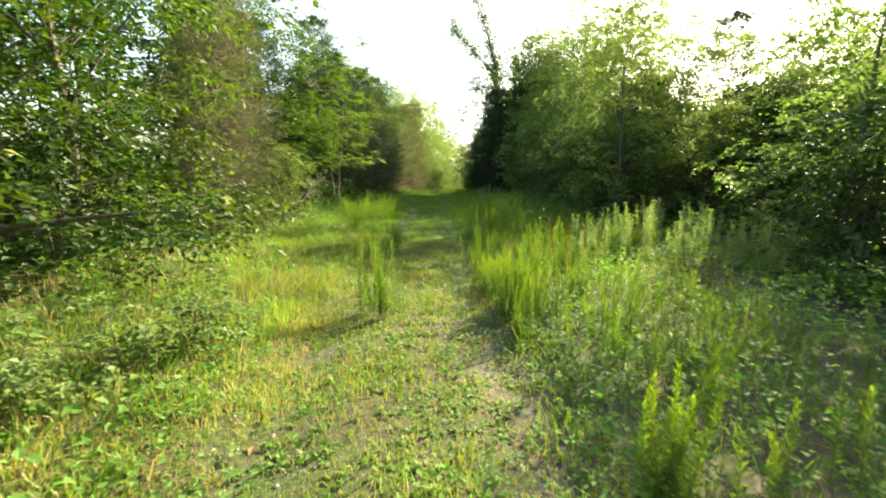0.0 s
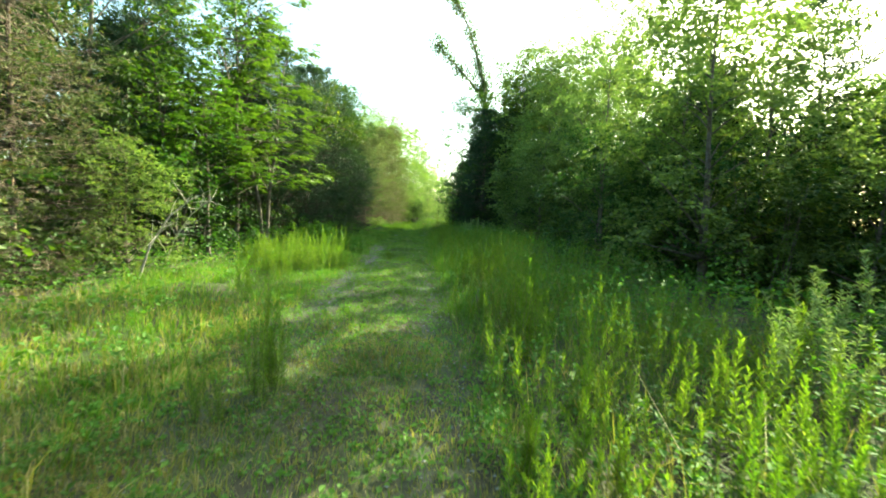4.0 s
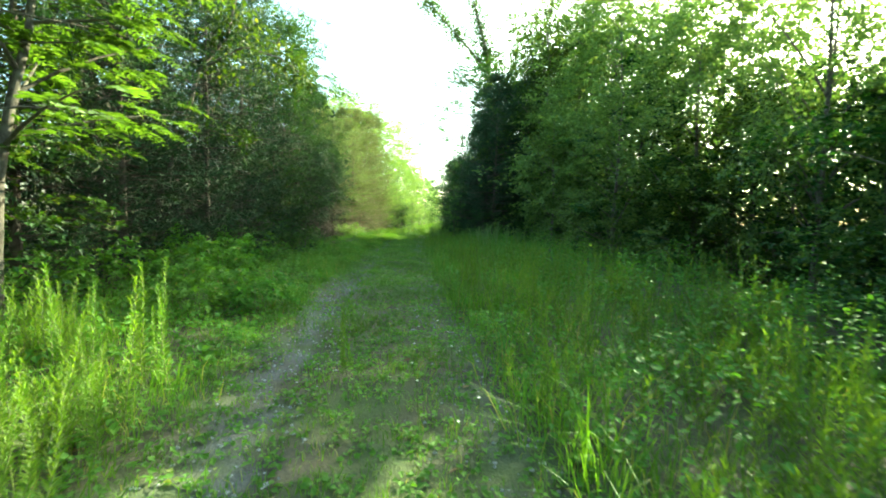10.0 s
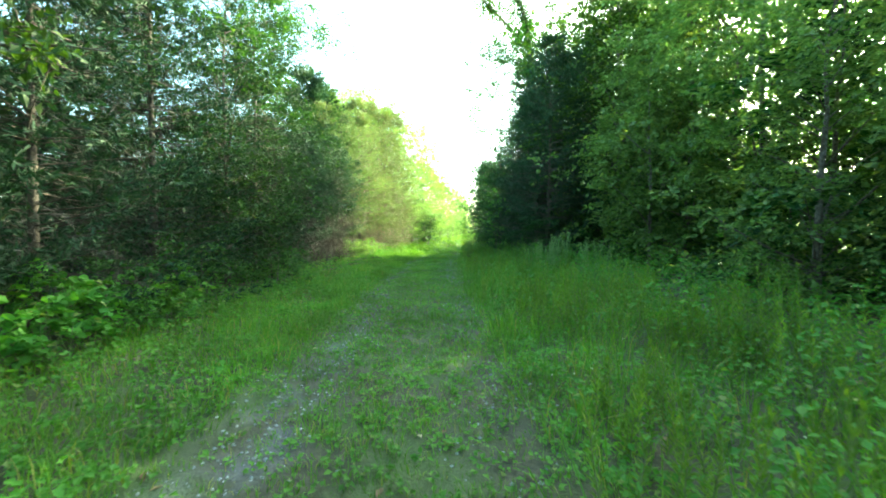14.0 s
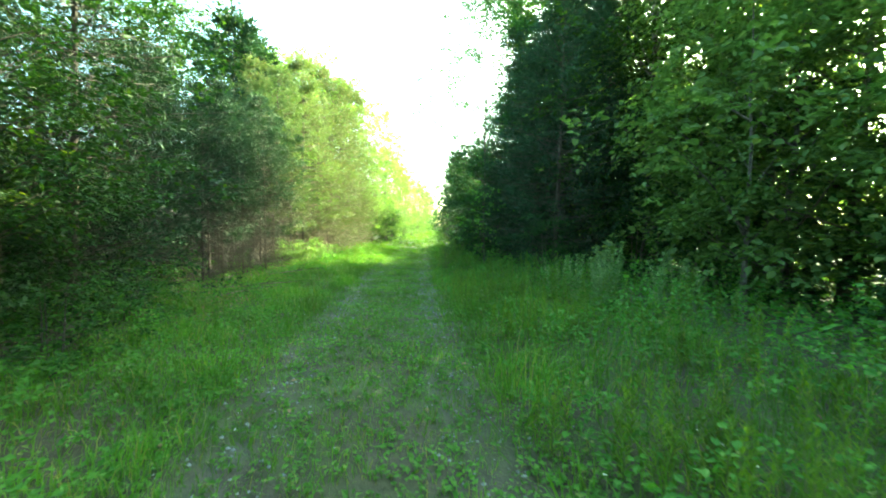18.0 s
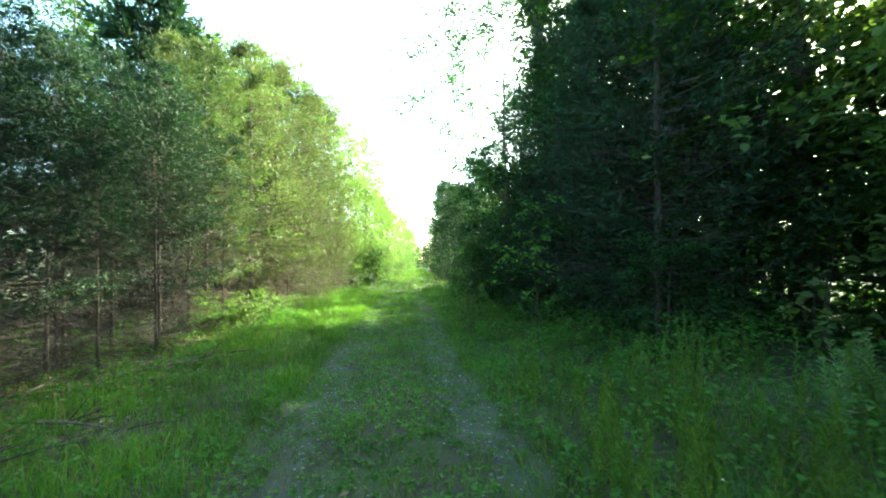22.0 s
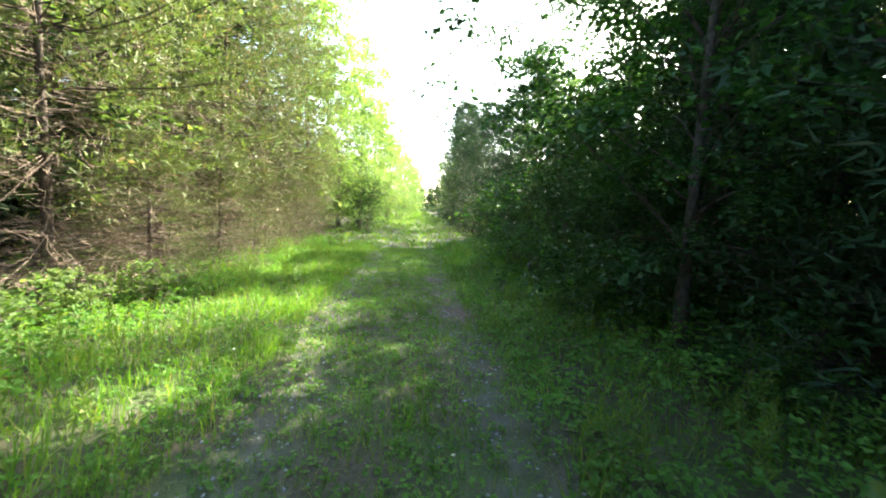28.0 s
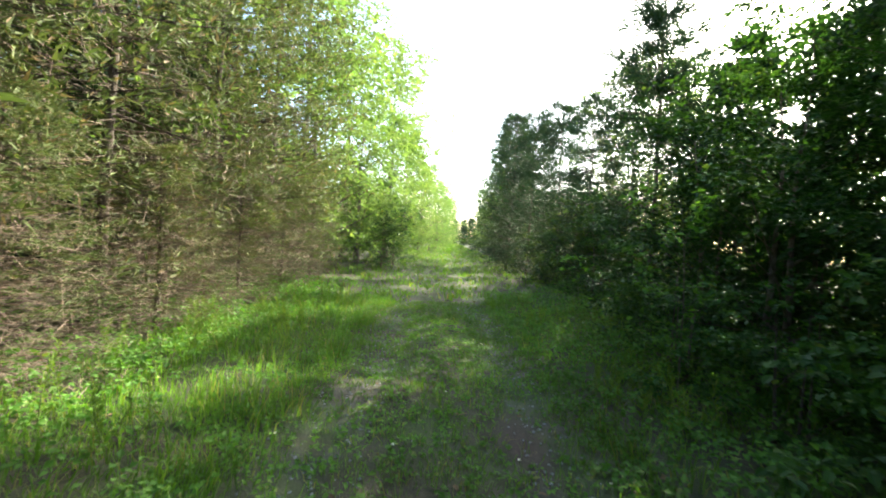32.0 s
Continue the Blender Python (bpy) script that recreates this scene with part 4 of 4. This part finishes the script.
def grass():
    r = np.random.default_rng(3)
    bag, dry = Bag(), Bag()

    def sow(n, x0, x1, y0, y1, h0, h1, width, keep, to=bag, spread=0.62, tuft=7, wide=0.05):
        x, y = spots(r, n // tuft, x0, x1, y0, y1, keep)
        h = r.uniform(h0, h1, len(x)) * (0.65 + 0.6 * np.sin(1.3 * x + 0.8 * y) ** 2 * np.cos(0.7 * x - 1.9 * y) ** 2)
        x, y, h = np.repeat(x, tuft), np.repeat(y, tuft), np.repeat(h, tuft) * r.uniform(0.55, 1.15, len(x) * tuft)
        off = r.normal(size=(len(x), 2)) * wide
        lean = np.zeros((len(x), 3))
        lean[:, :2] = (off / wide * 0.6 + r.normal(size=off.shape) * 0.5) * (h * spread)[:, None]
        lean[:, 2] = -np.linalg.norm(lean, axis=1) * 0.35
        blades(to, on_ground(x + off[:, 0], y + off[:, 1], -0.01), h, lean, width, r)

    sow(56000, -1.5, 1.4, 0.5, 24, 0.05, 0.15, 0.006, worn)
    sow(70000, -1.5, 1.4, 24, 54, 0.05, 0.17, 0.006, worn)
    sow(30000, -1.6, 1.3, 0.5, 11, 0.04, 0.13, 0.007, worn, dry)
    sow(15000, -2.4, -0.8, 1.5, 9.5, 0.05, 0.16, 0.007, patchy, dry, wide=0.07)
    sow(42000, -4.2, -1.2, 0.5, 24, 0.1, 0.34, 0.008, patchy, wide=0.08)
    sow(9000, -5.0, -1.2, 0.5, 12, 0.15, 0.42, 0.009, patchy, dry, wide=0.08)
    sow(50000, -3.5, -1.15, 24, 54, 0.12, 0.36, 0.008, patchy, wide=0.08)
    sow(8000, 1.0, 4.2, 0.5, 10, 0.15, 0.42, 0.007, patchy, wide=0.09)
    sow(22000, 1.0, 4.2, 10, 34, 0.28, 0.66, 0.008, patchy, wide=0.08)
    sow(16000, 1.0, 3.5, 34, 54, 0.12, 0.3, 0.009, patchy, wide=0.06)
    sow(1800, 1.4, 4.5, 5.5, 14, 0.4, 0.9, 0.005, patchy, dry, wide=0.1)
    sow(9000, -6.0, -3.2, 31, 42, 0.1, 0.34, 0.007, patchy, wide=0.1)
    sow(14000, -4, 4, 54, 110, 0.12, 0.35, 0.03, whole, wide=0.15)
    sow(7000, -3.5, 3.5, 110, 205, 0.15, 0.4, 0.08, whole, wide=0.3)
    tagged(new("grass", bag.mesh("grass", M_GRASS)), "green grass over the track and its verges", "grass", kind="stuff")
    tagged(new("dry_grass", dry.mesh("dry_grass", M_DRY)), "dry yellowish grass between the wheel tracks", "grass", kind="stuff")


grass()


def undergrowth():
    """Low leafy plants: clover and small weeds on the track, taller ones towards the trees."""
    r = np.random.default_rng(4)
    low, high = Bag(), Bag()

    def leaf_cover(bag, n, x0, x1, y0, y1, top, size, keep, per=6):
        x, y = spots(r, n // per, x0, x1, y0, y1, keep)
        h = top(x - centre(y), y) * r.uniform(0.35, 1.0, len(x)) * (0.55 + 0.8 * np.abs(np.sin(1.9 * x + 0.7 * y) * np.sin(1.3 * y - 0.9 * x)))
        m = len(x) * per
        ang = r.uniform(0, 2 * np.pi, m)
        hh = np.repeat(h, per) * r.uniform(0.5, 1.0, m)
        k = size * r.uniform(0.6, 1.3, m)
        at = on_ground(np.repeat(x, per), np.repeat(y, per)) + np.stack([np.cos(ang) * k * 0.5, np.sin(ang) * k * 0.5, hh], 1)
        way = np.stack([np.cos(ang), np.sin(ang), r.normal(0.1, 0.35, m)], 1)
        leaves(bag, at, way, unit(r.normal(size=(m, 3)) * 0.35 + np.array([0, 0, 1.0])), k, k * 0.75)

    leaf_cover(low, 84000, -1.6, 1.5, 0.8, 54, lambda u, y: 0.04 + 0.05 * np.abs(u), 0.04, worn)
    leaf_cover(high, 46000, 1.1, 5.2, 34.5, 56, lambda u, y: 0.1 + 0.3 * np.clip(u - 1.1, 0, 2.2), 0.052, whole)
    leaf_cover(high, 26000, -5.0, -1.3, 18, 33, lambda u, y: 0.1 + 0.2 * np.clip(-u - 1.3, 0, 2.5), 0.05, patchy)
    leaf_cover(high, 9000, -3.2, -1.3, 33, 56, lambda u, y: 0.1 + 0.16 * np.clip(-u - 1.3, 0, 2.5), 0.05, patchy)
    leaf_cover(high, 16000, 1.0, 5.5, 1, 9, lambda u, y: 0.2 + 0.3 * np.clip(u - 1.0, 0, 1.5), 0.045, whole)
    leaf_cover(high, 40000, 1.1, 5.5, 9, 34, lambda u, y: 0.24 + 0.42 * np.clip(u - 1.0, 0, 1.6), 0.05, whole)
    leaf_cover(high, 10000, -5.5, -1.3, 1, 20, lambda u, y: 0.1 + 0.15 * np.clip(-u - 1.3, 0, 2), 0.07, patchy)
    leaf_cover(high, 15000, 5.0, 16, 0, 62, lambda u, y: 0.5 + 0 * u, 0.16, whole)
    leaf_cover(high, 15000, -16, -5.0, 0, 62, lambda u, y: 0.45 + 0 * u, 0.16, whole)
    leaf_cover(high, 14000, -5.4, -2.6, 41, 57, lambda u, y: 0.12 + 0.14 * np.clip(-u - 2.0, 0, 2.5), 0.065, whole)
    leaf_cover(high, 8000, -8.5, -3.0, 33, 42, lambda u, y: 0.2 + 0 * u, 0.05, whole)
    tagged(new("ground_cover", low.mesh("ground_cover", M_FORB)), "small leafy weeds and clover over the track", "weeds", kind="stuff")
    tagged(new("undergrowth", high.mesh("undergrowth", M_FORB)), "leafy undergrowth between the track and the trees", "undergrowth", kind="stuff")
    dead = Bag()
    x, y = spots(r, 16000, -14, 14, 0, 60, lambda u, y: 0.12 + 0.88 * (np.abs(u) > 3.5))
    x2, y2 = spots(r, 9000, -6.5, -2.6, 31.5, 42, whole)
    x, y = np.r_[x, x2], np.r_[y, y2]
    n = len(x)
    ang = r.uniform(0, 2 * np.pi, n)
    leaves(dead, on_ground(x, y, 0.008), np.stack([np.cos(ang), np.sin(ang), np.full(n, 0.05)], 1), unit(r.normal(size=(n, 3)) * 0.25 + np.array([0, 0, 1.0])), r.uniform(0.05, 0.12, n), r.uniform(0.03, 0.06, n))
    tagged(new("leaf_litter", dead.mesh("leaf_litter", M_LITTER)), "brown fallen leaves on the soil", "leaf litter", kind="stuff")


undergrowth()


def gravel():
    r = np.random.default_rng(6)
    bag = Bag()
    n = 14000
    y = 54 - 53 * r.uniform(0, 1, n) ** 1.25
    x = centre(y) + np.where(r.uniform(0, 1, n) < 0.5, -0.8, 0.8) + 0.07 * np.sin(0.8 * y) + r.normal(0, 0.25, n)
    keep = r.uniform(0, 1, n) < wear(x - centre(y), y) + 0.1
    x, y = x[keep], y[keep]
    n = len(x)
    at = on_ground(x, y, 0.002)
    box = np.array([(1, 0, 0), (0, 1, 0), (-1, 0, 0), (0, -1, 0), (0, 0, 0.8), (0, 0, -0.8)], float)
    size = r.uniform(0.006, 0.019, n)
    v = at[:, None] + box[None] * size[:, None, None] * r.uniform(0.6, 1.3, (n, 6, 1))
    f = np.array([(0, 1, 4), (1, 2, 4), (2, 3, 4), (3, 0, 4), (1, 0, 5), (2, 1, 5), (3, 2, 5), (0, 3, 5)])
    bag.add(v, (np.arange(n)[:, None, None] * 6 + f[None]).reshape(-1, 3))
    tagged(new("gravel", bag.mesh("gravel", M_STONE)), "grey gravel stones in the wheel tracks", "gravel", kind="stuff")


gravel()


def stalk(bag_stem, bag_leaf, foot, h, r, n_leaf=60, bend=0.02, fine=True, size=1.0):
    z = np.linspace(-0.03, h, 5)
    p = np.stack([np.cumsum(r.normal(0, bend, 5)), np.cumsum(r.normal(0, bend, 5)), z], 1)
    tube(bag_stem, p + foot, 0.005 * (1.1 - np.linspace(0, 1, 5) * 0.75), 4)
    s = np.linspace(0.1, 1.0, n_leaf)
    ang = np.arange(n_leaf) * 2.4 + r.normal(0, 0.3, n_leaf)
    way = np.stack([np.cos(ang), np.sin(ang), 0.75 + 1.3 * s ** 2 + r.normal(0, 0.2, n_leaf)], 1)
    ln = (0.085 - 0.035 * s) * r.uniform(0.7, 1.25, n_leaf) * size
    leaves(bag_leaf, along(p, h * s) + foot, way, np.repeat([[0, 0, 1.0]], n_leaf, 0), ln, ln * 0.21, fine)


ROD = []
for i_, h_ in enumerate((0.55, 0.7, 0.8, 0.95)):
    b1, b2 = Bag(), Bag()
    stalk(b1, b2, np.zeros(3), h_, np.random.default_rng(80 + i_), 96, fine=False)
    ROD.append((b1.mesh("stem", M_STEM, True), b2.mesh("foliage", M_WEED)))


def rods(n, u0, u1, y0, y1, seed, hmul=1.0, fan=5):
    """Clumps of stalks that fan out from one foot, each stalk a plant of its own."""
    r = np.random.default_rng(seed)
    for _ in range(n // fan):
        y, u = r.uniform(y0, y1), r.uniform(u0, u1)
        x = u + float(centre(y))
        tall = hmul * r.uniform(0.7, 1.15)
        for _ in range(fan):
            a, b = r.normal(0, 0.07, 2)
            root = new("goldenrod_stalk")
            s = tall * r.uniform(0.75, 1.1)
            root.matrix_world = pose(x + a, y + b, float(ground_z(x + a, y + b)), -b * 90 + r.normal(0, 3), a * 90 + r.normal(0, 3), r.uniform(0, 360)) @ Matrix.Diagonal((s, s, s, 1))
            stem, lv = ROD[r.integers(0, 4)]
            part("stem", stem, root)
            part("foliage", lv, root)
            tagged(root, "upright bright green weed stalk with narrow leaves", "weed", "weed stalks beside the track")


rods(80, 1.0, 3.0, 1.6, 8, 1, 0.85, 5)
rods(32, 1.0, 1.6, 4.0, 5.4, 21, 0.8, 8)
rods(80, -2.7, -1.2, 14.8, 18.2, 2, 1.0)
rods(20, -3.2, -1.4, 10.0, 14.8, 8, 0.75)
rods(28, 1.2, 2.8, 9, 20, 3, 1.0, 7)
rods(16, -0.42, -0.3, 4.5, 4.65, 4, 1.0, 8)
rods(4, -0.32, -0.2, 17.85, 17.95, 5, 0.6, 4)
rods(3, -0.4, -0.3, 18.9, 19.0, 6, 0.6, 3)
rods(24, -1.0, -0.5, 8.4, 9.6, 7, 0.8, 6)
rods(21, 0.9, 1.7, 7.5, 12, 12, 0.8, 7)


def weed_bed():
    """The tall weeds that stand too thick to count: stalks in loose clumps."""
    r = np.random.default_rng(9)
    st, lv = Bag(), Bag()

    def stand(n, u0, u1, y0, y1, h0, h1, leafy=44, fan=8, wide=0.16, size=1.2):
        for _ in range(n // fan):
            y, u = r.uniform(y0, y1), r.uniform(u0, u1)
            tall = r.uniform(h0, h1)
            for _ in range(fan):
                a, b = u + float(centre(y)) + r.normal(0, wide), y + r.normal(0, wide)
                stalk(st, lv, np.array([a, b, float(ground_z(a, b))]), tall * r.uniform(0.7, 1.1), r, leafy, 0.028, False, size)

    stand(220, 1.0, 3.6, 1.4, 9, 0.4, 0.7, 60, 6, 0.16, 0.85)
    stand(90, 0.9, 1.35, 4.0, 6.4, 0.42, 0.62, 64, 9, 0.09, 0.8)
    stand(160, -3.4, -1.5, 14.2, 18.2, 0.5, 0.75, 60, 8, 0.1, 1.0)
    stand(700, 1.25, 4.4, 8, 22, 0.5, 0.9, 60, 9, 0.2, 0.98)
    stand(560, 1.25, 4.8, 22, 35, 0.45, 0.85, 52, 7, 0.22, 1.08)
    stand(260, 1.5, 3.4, 35, 54, 0.25, 0.5, 30, 5, 0.15, 1.1)
    stand(120, -3.6, -1.6, 41, 54, 0.3, 0.6, 40, 5, 0.12, 1.0)
    root = tagged(new("weed_bed"), "bed of tall leafy green weeds beside the track", "weeds", kind="stuff")
    part("stem_mass", st.mesh("stem_mass", M_STEM, True), root)
    part("weed_foliage", lv.mesh("weed_foliage", M_WEED), root)


weed_bed()

for kind_, rows_ in (("bush_a", [(-3.9, 29.6, 0.8), (-4.1, 31.2, 0.7), (3.3, 45.6, 1.4), (3.2, 48.6, 1.4), (-4.6, 25.6, 1.1), (-4.4, 27.4, 1.0), (2.7, 41.2, 0.6), (3.2, 44.5, 1.2), (3.1, 47.0, 1.1), (3.3, 36.2, 0.8)]),
                     ("broad_herb", [(-3.5, 21.1, 0.55), (-4.1, 21.8, 0.75), (-3.6, 22.6, 0.6), (-4.4, 23.0, 0.85), (-3.9, 24.0, 0.7), (-4.5, 24.9, 0.8), (-4.0, 26.0, 0.65), (-4.6, 20.8, 0.7), (-2.6, 20.4, 0.5), (-2.2, 20.1, 0.45), (-2.9, 19.8, 0.5)]),
                     ("bush_light", [(-2.3, 3.0, 0.6), (-3.8, 41.3, 0.9), (-3.5, 42.6, 0.75), (-4.1, 40.4, 0.8), (-3.4, 43.6, 0.6), (-3.2, 44.7, 0.55), (-3.9, 42.2, 0.8), (-4.3, 41.2, 0.9), (-2.1, 3.6, 0.6), (-2.6, 2.4, 0.6)]),
                     ("bush_pale", [(2.7, 31.7, 1.15), (3.4, 32.3, 1.2), (4.0, 31.2, 1.1), (2.9, 33.0, 0.9), (3.3, 7.6, 1.03), (4.0, 8.4, 1.12), (3.7, 9.4, 1.03), (4.7, 9.6, 1.12), (3.0, 8.6, 0.86), (4.4, 7.3, 1.03), (3.7, 6.6, 0.95), (4.9, 8.5, 1.07), (5.3, 7.4, 0.95), (4.6, 6.4, 0.95), (2.5, 7.4, 0.69), (5.5, 9.0, 1.03)])):
    for i_, (x_, y_, h_) in enumerate(rows_):
        set_out("bush_pale_b" if kind_ == "bush_pale" and i_ % 2 else kind_, x_, y_, h_, "bushes beside the track")


set_out("bush_light", 1.25, 38.85, 1.35, "bushes beside the track", 0.38)
grove("saplings at the foot of the dark trees", [("sapling_shade", x_, y_, h_) for x_, y_, h_ in ((2.3, 38.0, 2.7), (2.8, 48.0, 2.2))])


def dead_branch(x, y, seed):
    """A bleached dead branch that leans out of the thicket, forked several times."""
    r = np.random.default_rng(seed)
    root = new("dead_branch")
    root.matrix_world = pose(x, y, float(ground_z(x, y)))
    main = Bag()
    pts = np.array([(0, 0, -0.05), (0.25, -0.05, 0.6), (0.6, -0.1, 1.1), (1.05, -0.15, 1.45)])
    tube(main, pts, [0.022, 0.018, 0.013, 0.006], 6)
    for i in range(16):
        t = r.uniform(1.0, 3.0)
        a = np.array([np.interp(t, range(4), pts[:, k]) for k in range(3)])
        fork = Bag()
        limb(fork, a, a + unit(r.normal(size=3) + np.array([0.8, 0, 0.5])) * r.uniform(0.2, 0.55), 0.006, r, 0.02, 4)
        part("twig", fork.mesh("twig", M_DEAD, True), root)
    part("bough", main.mesh("bough", M_DEAD, True), root)
    tagged(root, "bleached bare dead branch leaning out of the bushes", "branch")


def fallen_branch(x, y, turn, length, seed):
    """A grey fallen branch that lies on the ground with its side twigs."""
    r = np.random.default_rng(seed)
    root = new("fallen_branch")
    root.matrix_world = pose(x, y, float(ground_z(x, y)), 0, 0, turn)
    main = Bag()
    t = np.linspace(0, 1, 6)
    pts = np.stack([length * t, 0.12 * length * np.sin(2.2 * t + r.uniform(0, 3)), 0.03 + 0.14 * t * length * r.uniform(0.3, 1)], 1)
    tube(main, pts, 0.022 * (1.1 - t), 6)
    for _ in range(14):
        q = r.uniform(0.5, 5)
        a = np.array([np.interp(q, range(6), pts[:, k]) for k in range(3)])
        d = unit(np.array([0.8, r.normal(0, 0.9), abs(r.normal(0, 0.35))]))
        fork = Bag()
        limb(fork, a, a + d * r.uniform(0.2, 0.6), 0.007, r, 0.02, 4)
        # Side twigs take the twig colour darkened for shade.
        part("twig", fork.mesh("twig", M_TWIG_SHADE, True), root)
    part("bough", main.mesh("bough", M_TWIG, True), root)
    tagged(root, "grey dead branch fallen among the bare cedars", "branch", "fallen branches under the cedars")


r_ = np.random.default_rng(44)
for i_ in range(14):
    fallen_branch(r_.uniform(-5.6, -3.7), 32.2 + 0.62 * i_, r_.uniform(0, 360), r_.uniform(0.9, 1.8), 300 + i_)
dead_branch(-5.0, 14.6, 31)
dead_branch(-4.6, 13.2, 32)


def dock(x, y, h, seed):
    """A dock plant: a stem with a dense rust-red spike of seeds and a few broad leaves at its foot."""
    r = np.random.default_rng(seed)
    stem, spike, foot = Bag(), Bag(), Bag()
    p = np.array([(0, 0, -0.03), (0.01, 0, h * 0.4), (0.03, 0.01, h * 0.75), (0.07, 0.02, h)])
    tube(stem, p, [0.006, 0.005, 0.004, 0.002], 5)
    n = 260
    z = h * (0.42 + 0.58 * r.uniform(0, 1, n))
    ang = r.uniform(0, 2 * np.pi, n)
    way = np.stack([np.cos(ang), np.sin(ang), r.uniform(0.1, 0.9, n)], 1)
    at = along(p, z) + way * (0.03 * (1.15 - z / h) * r.uniform(0.2, 1, n))[:, None]
    leaves(spike, at, way, unit(r.normal(size=(n, 3))), 0.014, 0.011)
    n = 8
    ang = np.arange(n) * 2.4
    leaves(foot, np.repeat([[0, 0, 0.04]], n, 0), np.stack([np.cos(ang), np.sin(ang), np.full(n, 0.9)], 1), np.repeat([[0, 0, 1.0]], n, 0), 0.24, 0.06, True)
    root = new("dock_plant")
    root.matrix_world = pose(x, y, float(ground_z(x, y)), r.normal(0, 5), r.normal(0, 5), r.uniform(0, 360))
    part("stem", stem.mesh("stem", M_RUST, True), root)
    part("seed_spike", spike.mesh("seed_spike", M_RUST), root, "rust-red seed spike")
    part("leaf_rosette", foot.mesh("leaf_rosette", M_FORB), root)
    tagged(root, "dock plant with a rust-red seed spike among weeds", "weed", "dock plants in the weeds")


for i_, (x_, y_, h_) in enumerate(((1.85, 6.9, 0.9), (2.05, 7.15, 0.8), (2.35, 7.0, 0.75), (2.6, 6.7, 0.7), (2.0, 6.4, 0.6))):
    dock(x_, y_, h_, 60 + i_)


def flowers():
    """Small white flowers on thin stems."""
    r = np.random.default_rng(14)
    b1, b2 = Bag(), Bag()
    tube(b1, [(0, 0, -0.02), (0.01, 0, 0.15), (0, 0.01, 0.3)], [0.002, 0.002, 0.0015], 4)
    n = 14
    ang = np.linspace(0, 2 * np.pi, n, endpoint=False)
    leaves(b2, np.repeat([[0, 0.01, 0.3]], n, 0), np.stack([np.cos(ang), np.sin(ang), np.full(n, 0.1)], 1), np.repeat([[0, 0, 1.0]], n, 0), 0.009, 0.0035)
    stem, head = b1.mesh("stem", M_STEM, True), b2.mesh("flower_head", M_FLOWER)
    for u0, u1, y0, y1, m in ((-0.3, 0.5, 4.5, 6.5, 24), (0.1, 0.8, 16.5, 19, 10), (0.9, 2.2, 18, 40, 50), (-1.2, 1.2, 36, 50, 24)):
        for _ in range(m):
            y, u = r.uniform(y0, y1), r.uniform(u0, u1)
            x = u + float(centre(y))
            root = new("white_flower")
            s = r.uniform(0.5, 1.3)
            root.matrix_world = pose(x, y, float(ground_z(x, y)), r.normal(0, 8), r.normal(0, 8), r.uniform(0, 360)) @ Matrix.Diagonal((1.3, 1.3, s, 1))
            part("stem", stem, root)
            part("flower_head", head, root)
            tagged(root, "small white flower on a thin green stem", "flower", "white flowers in the grass")


flowers()
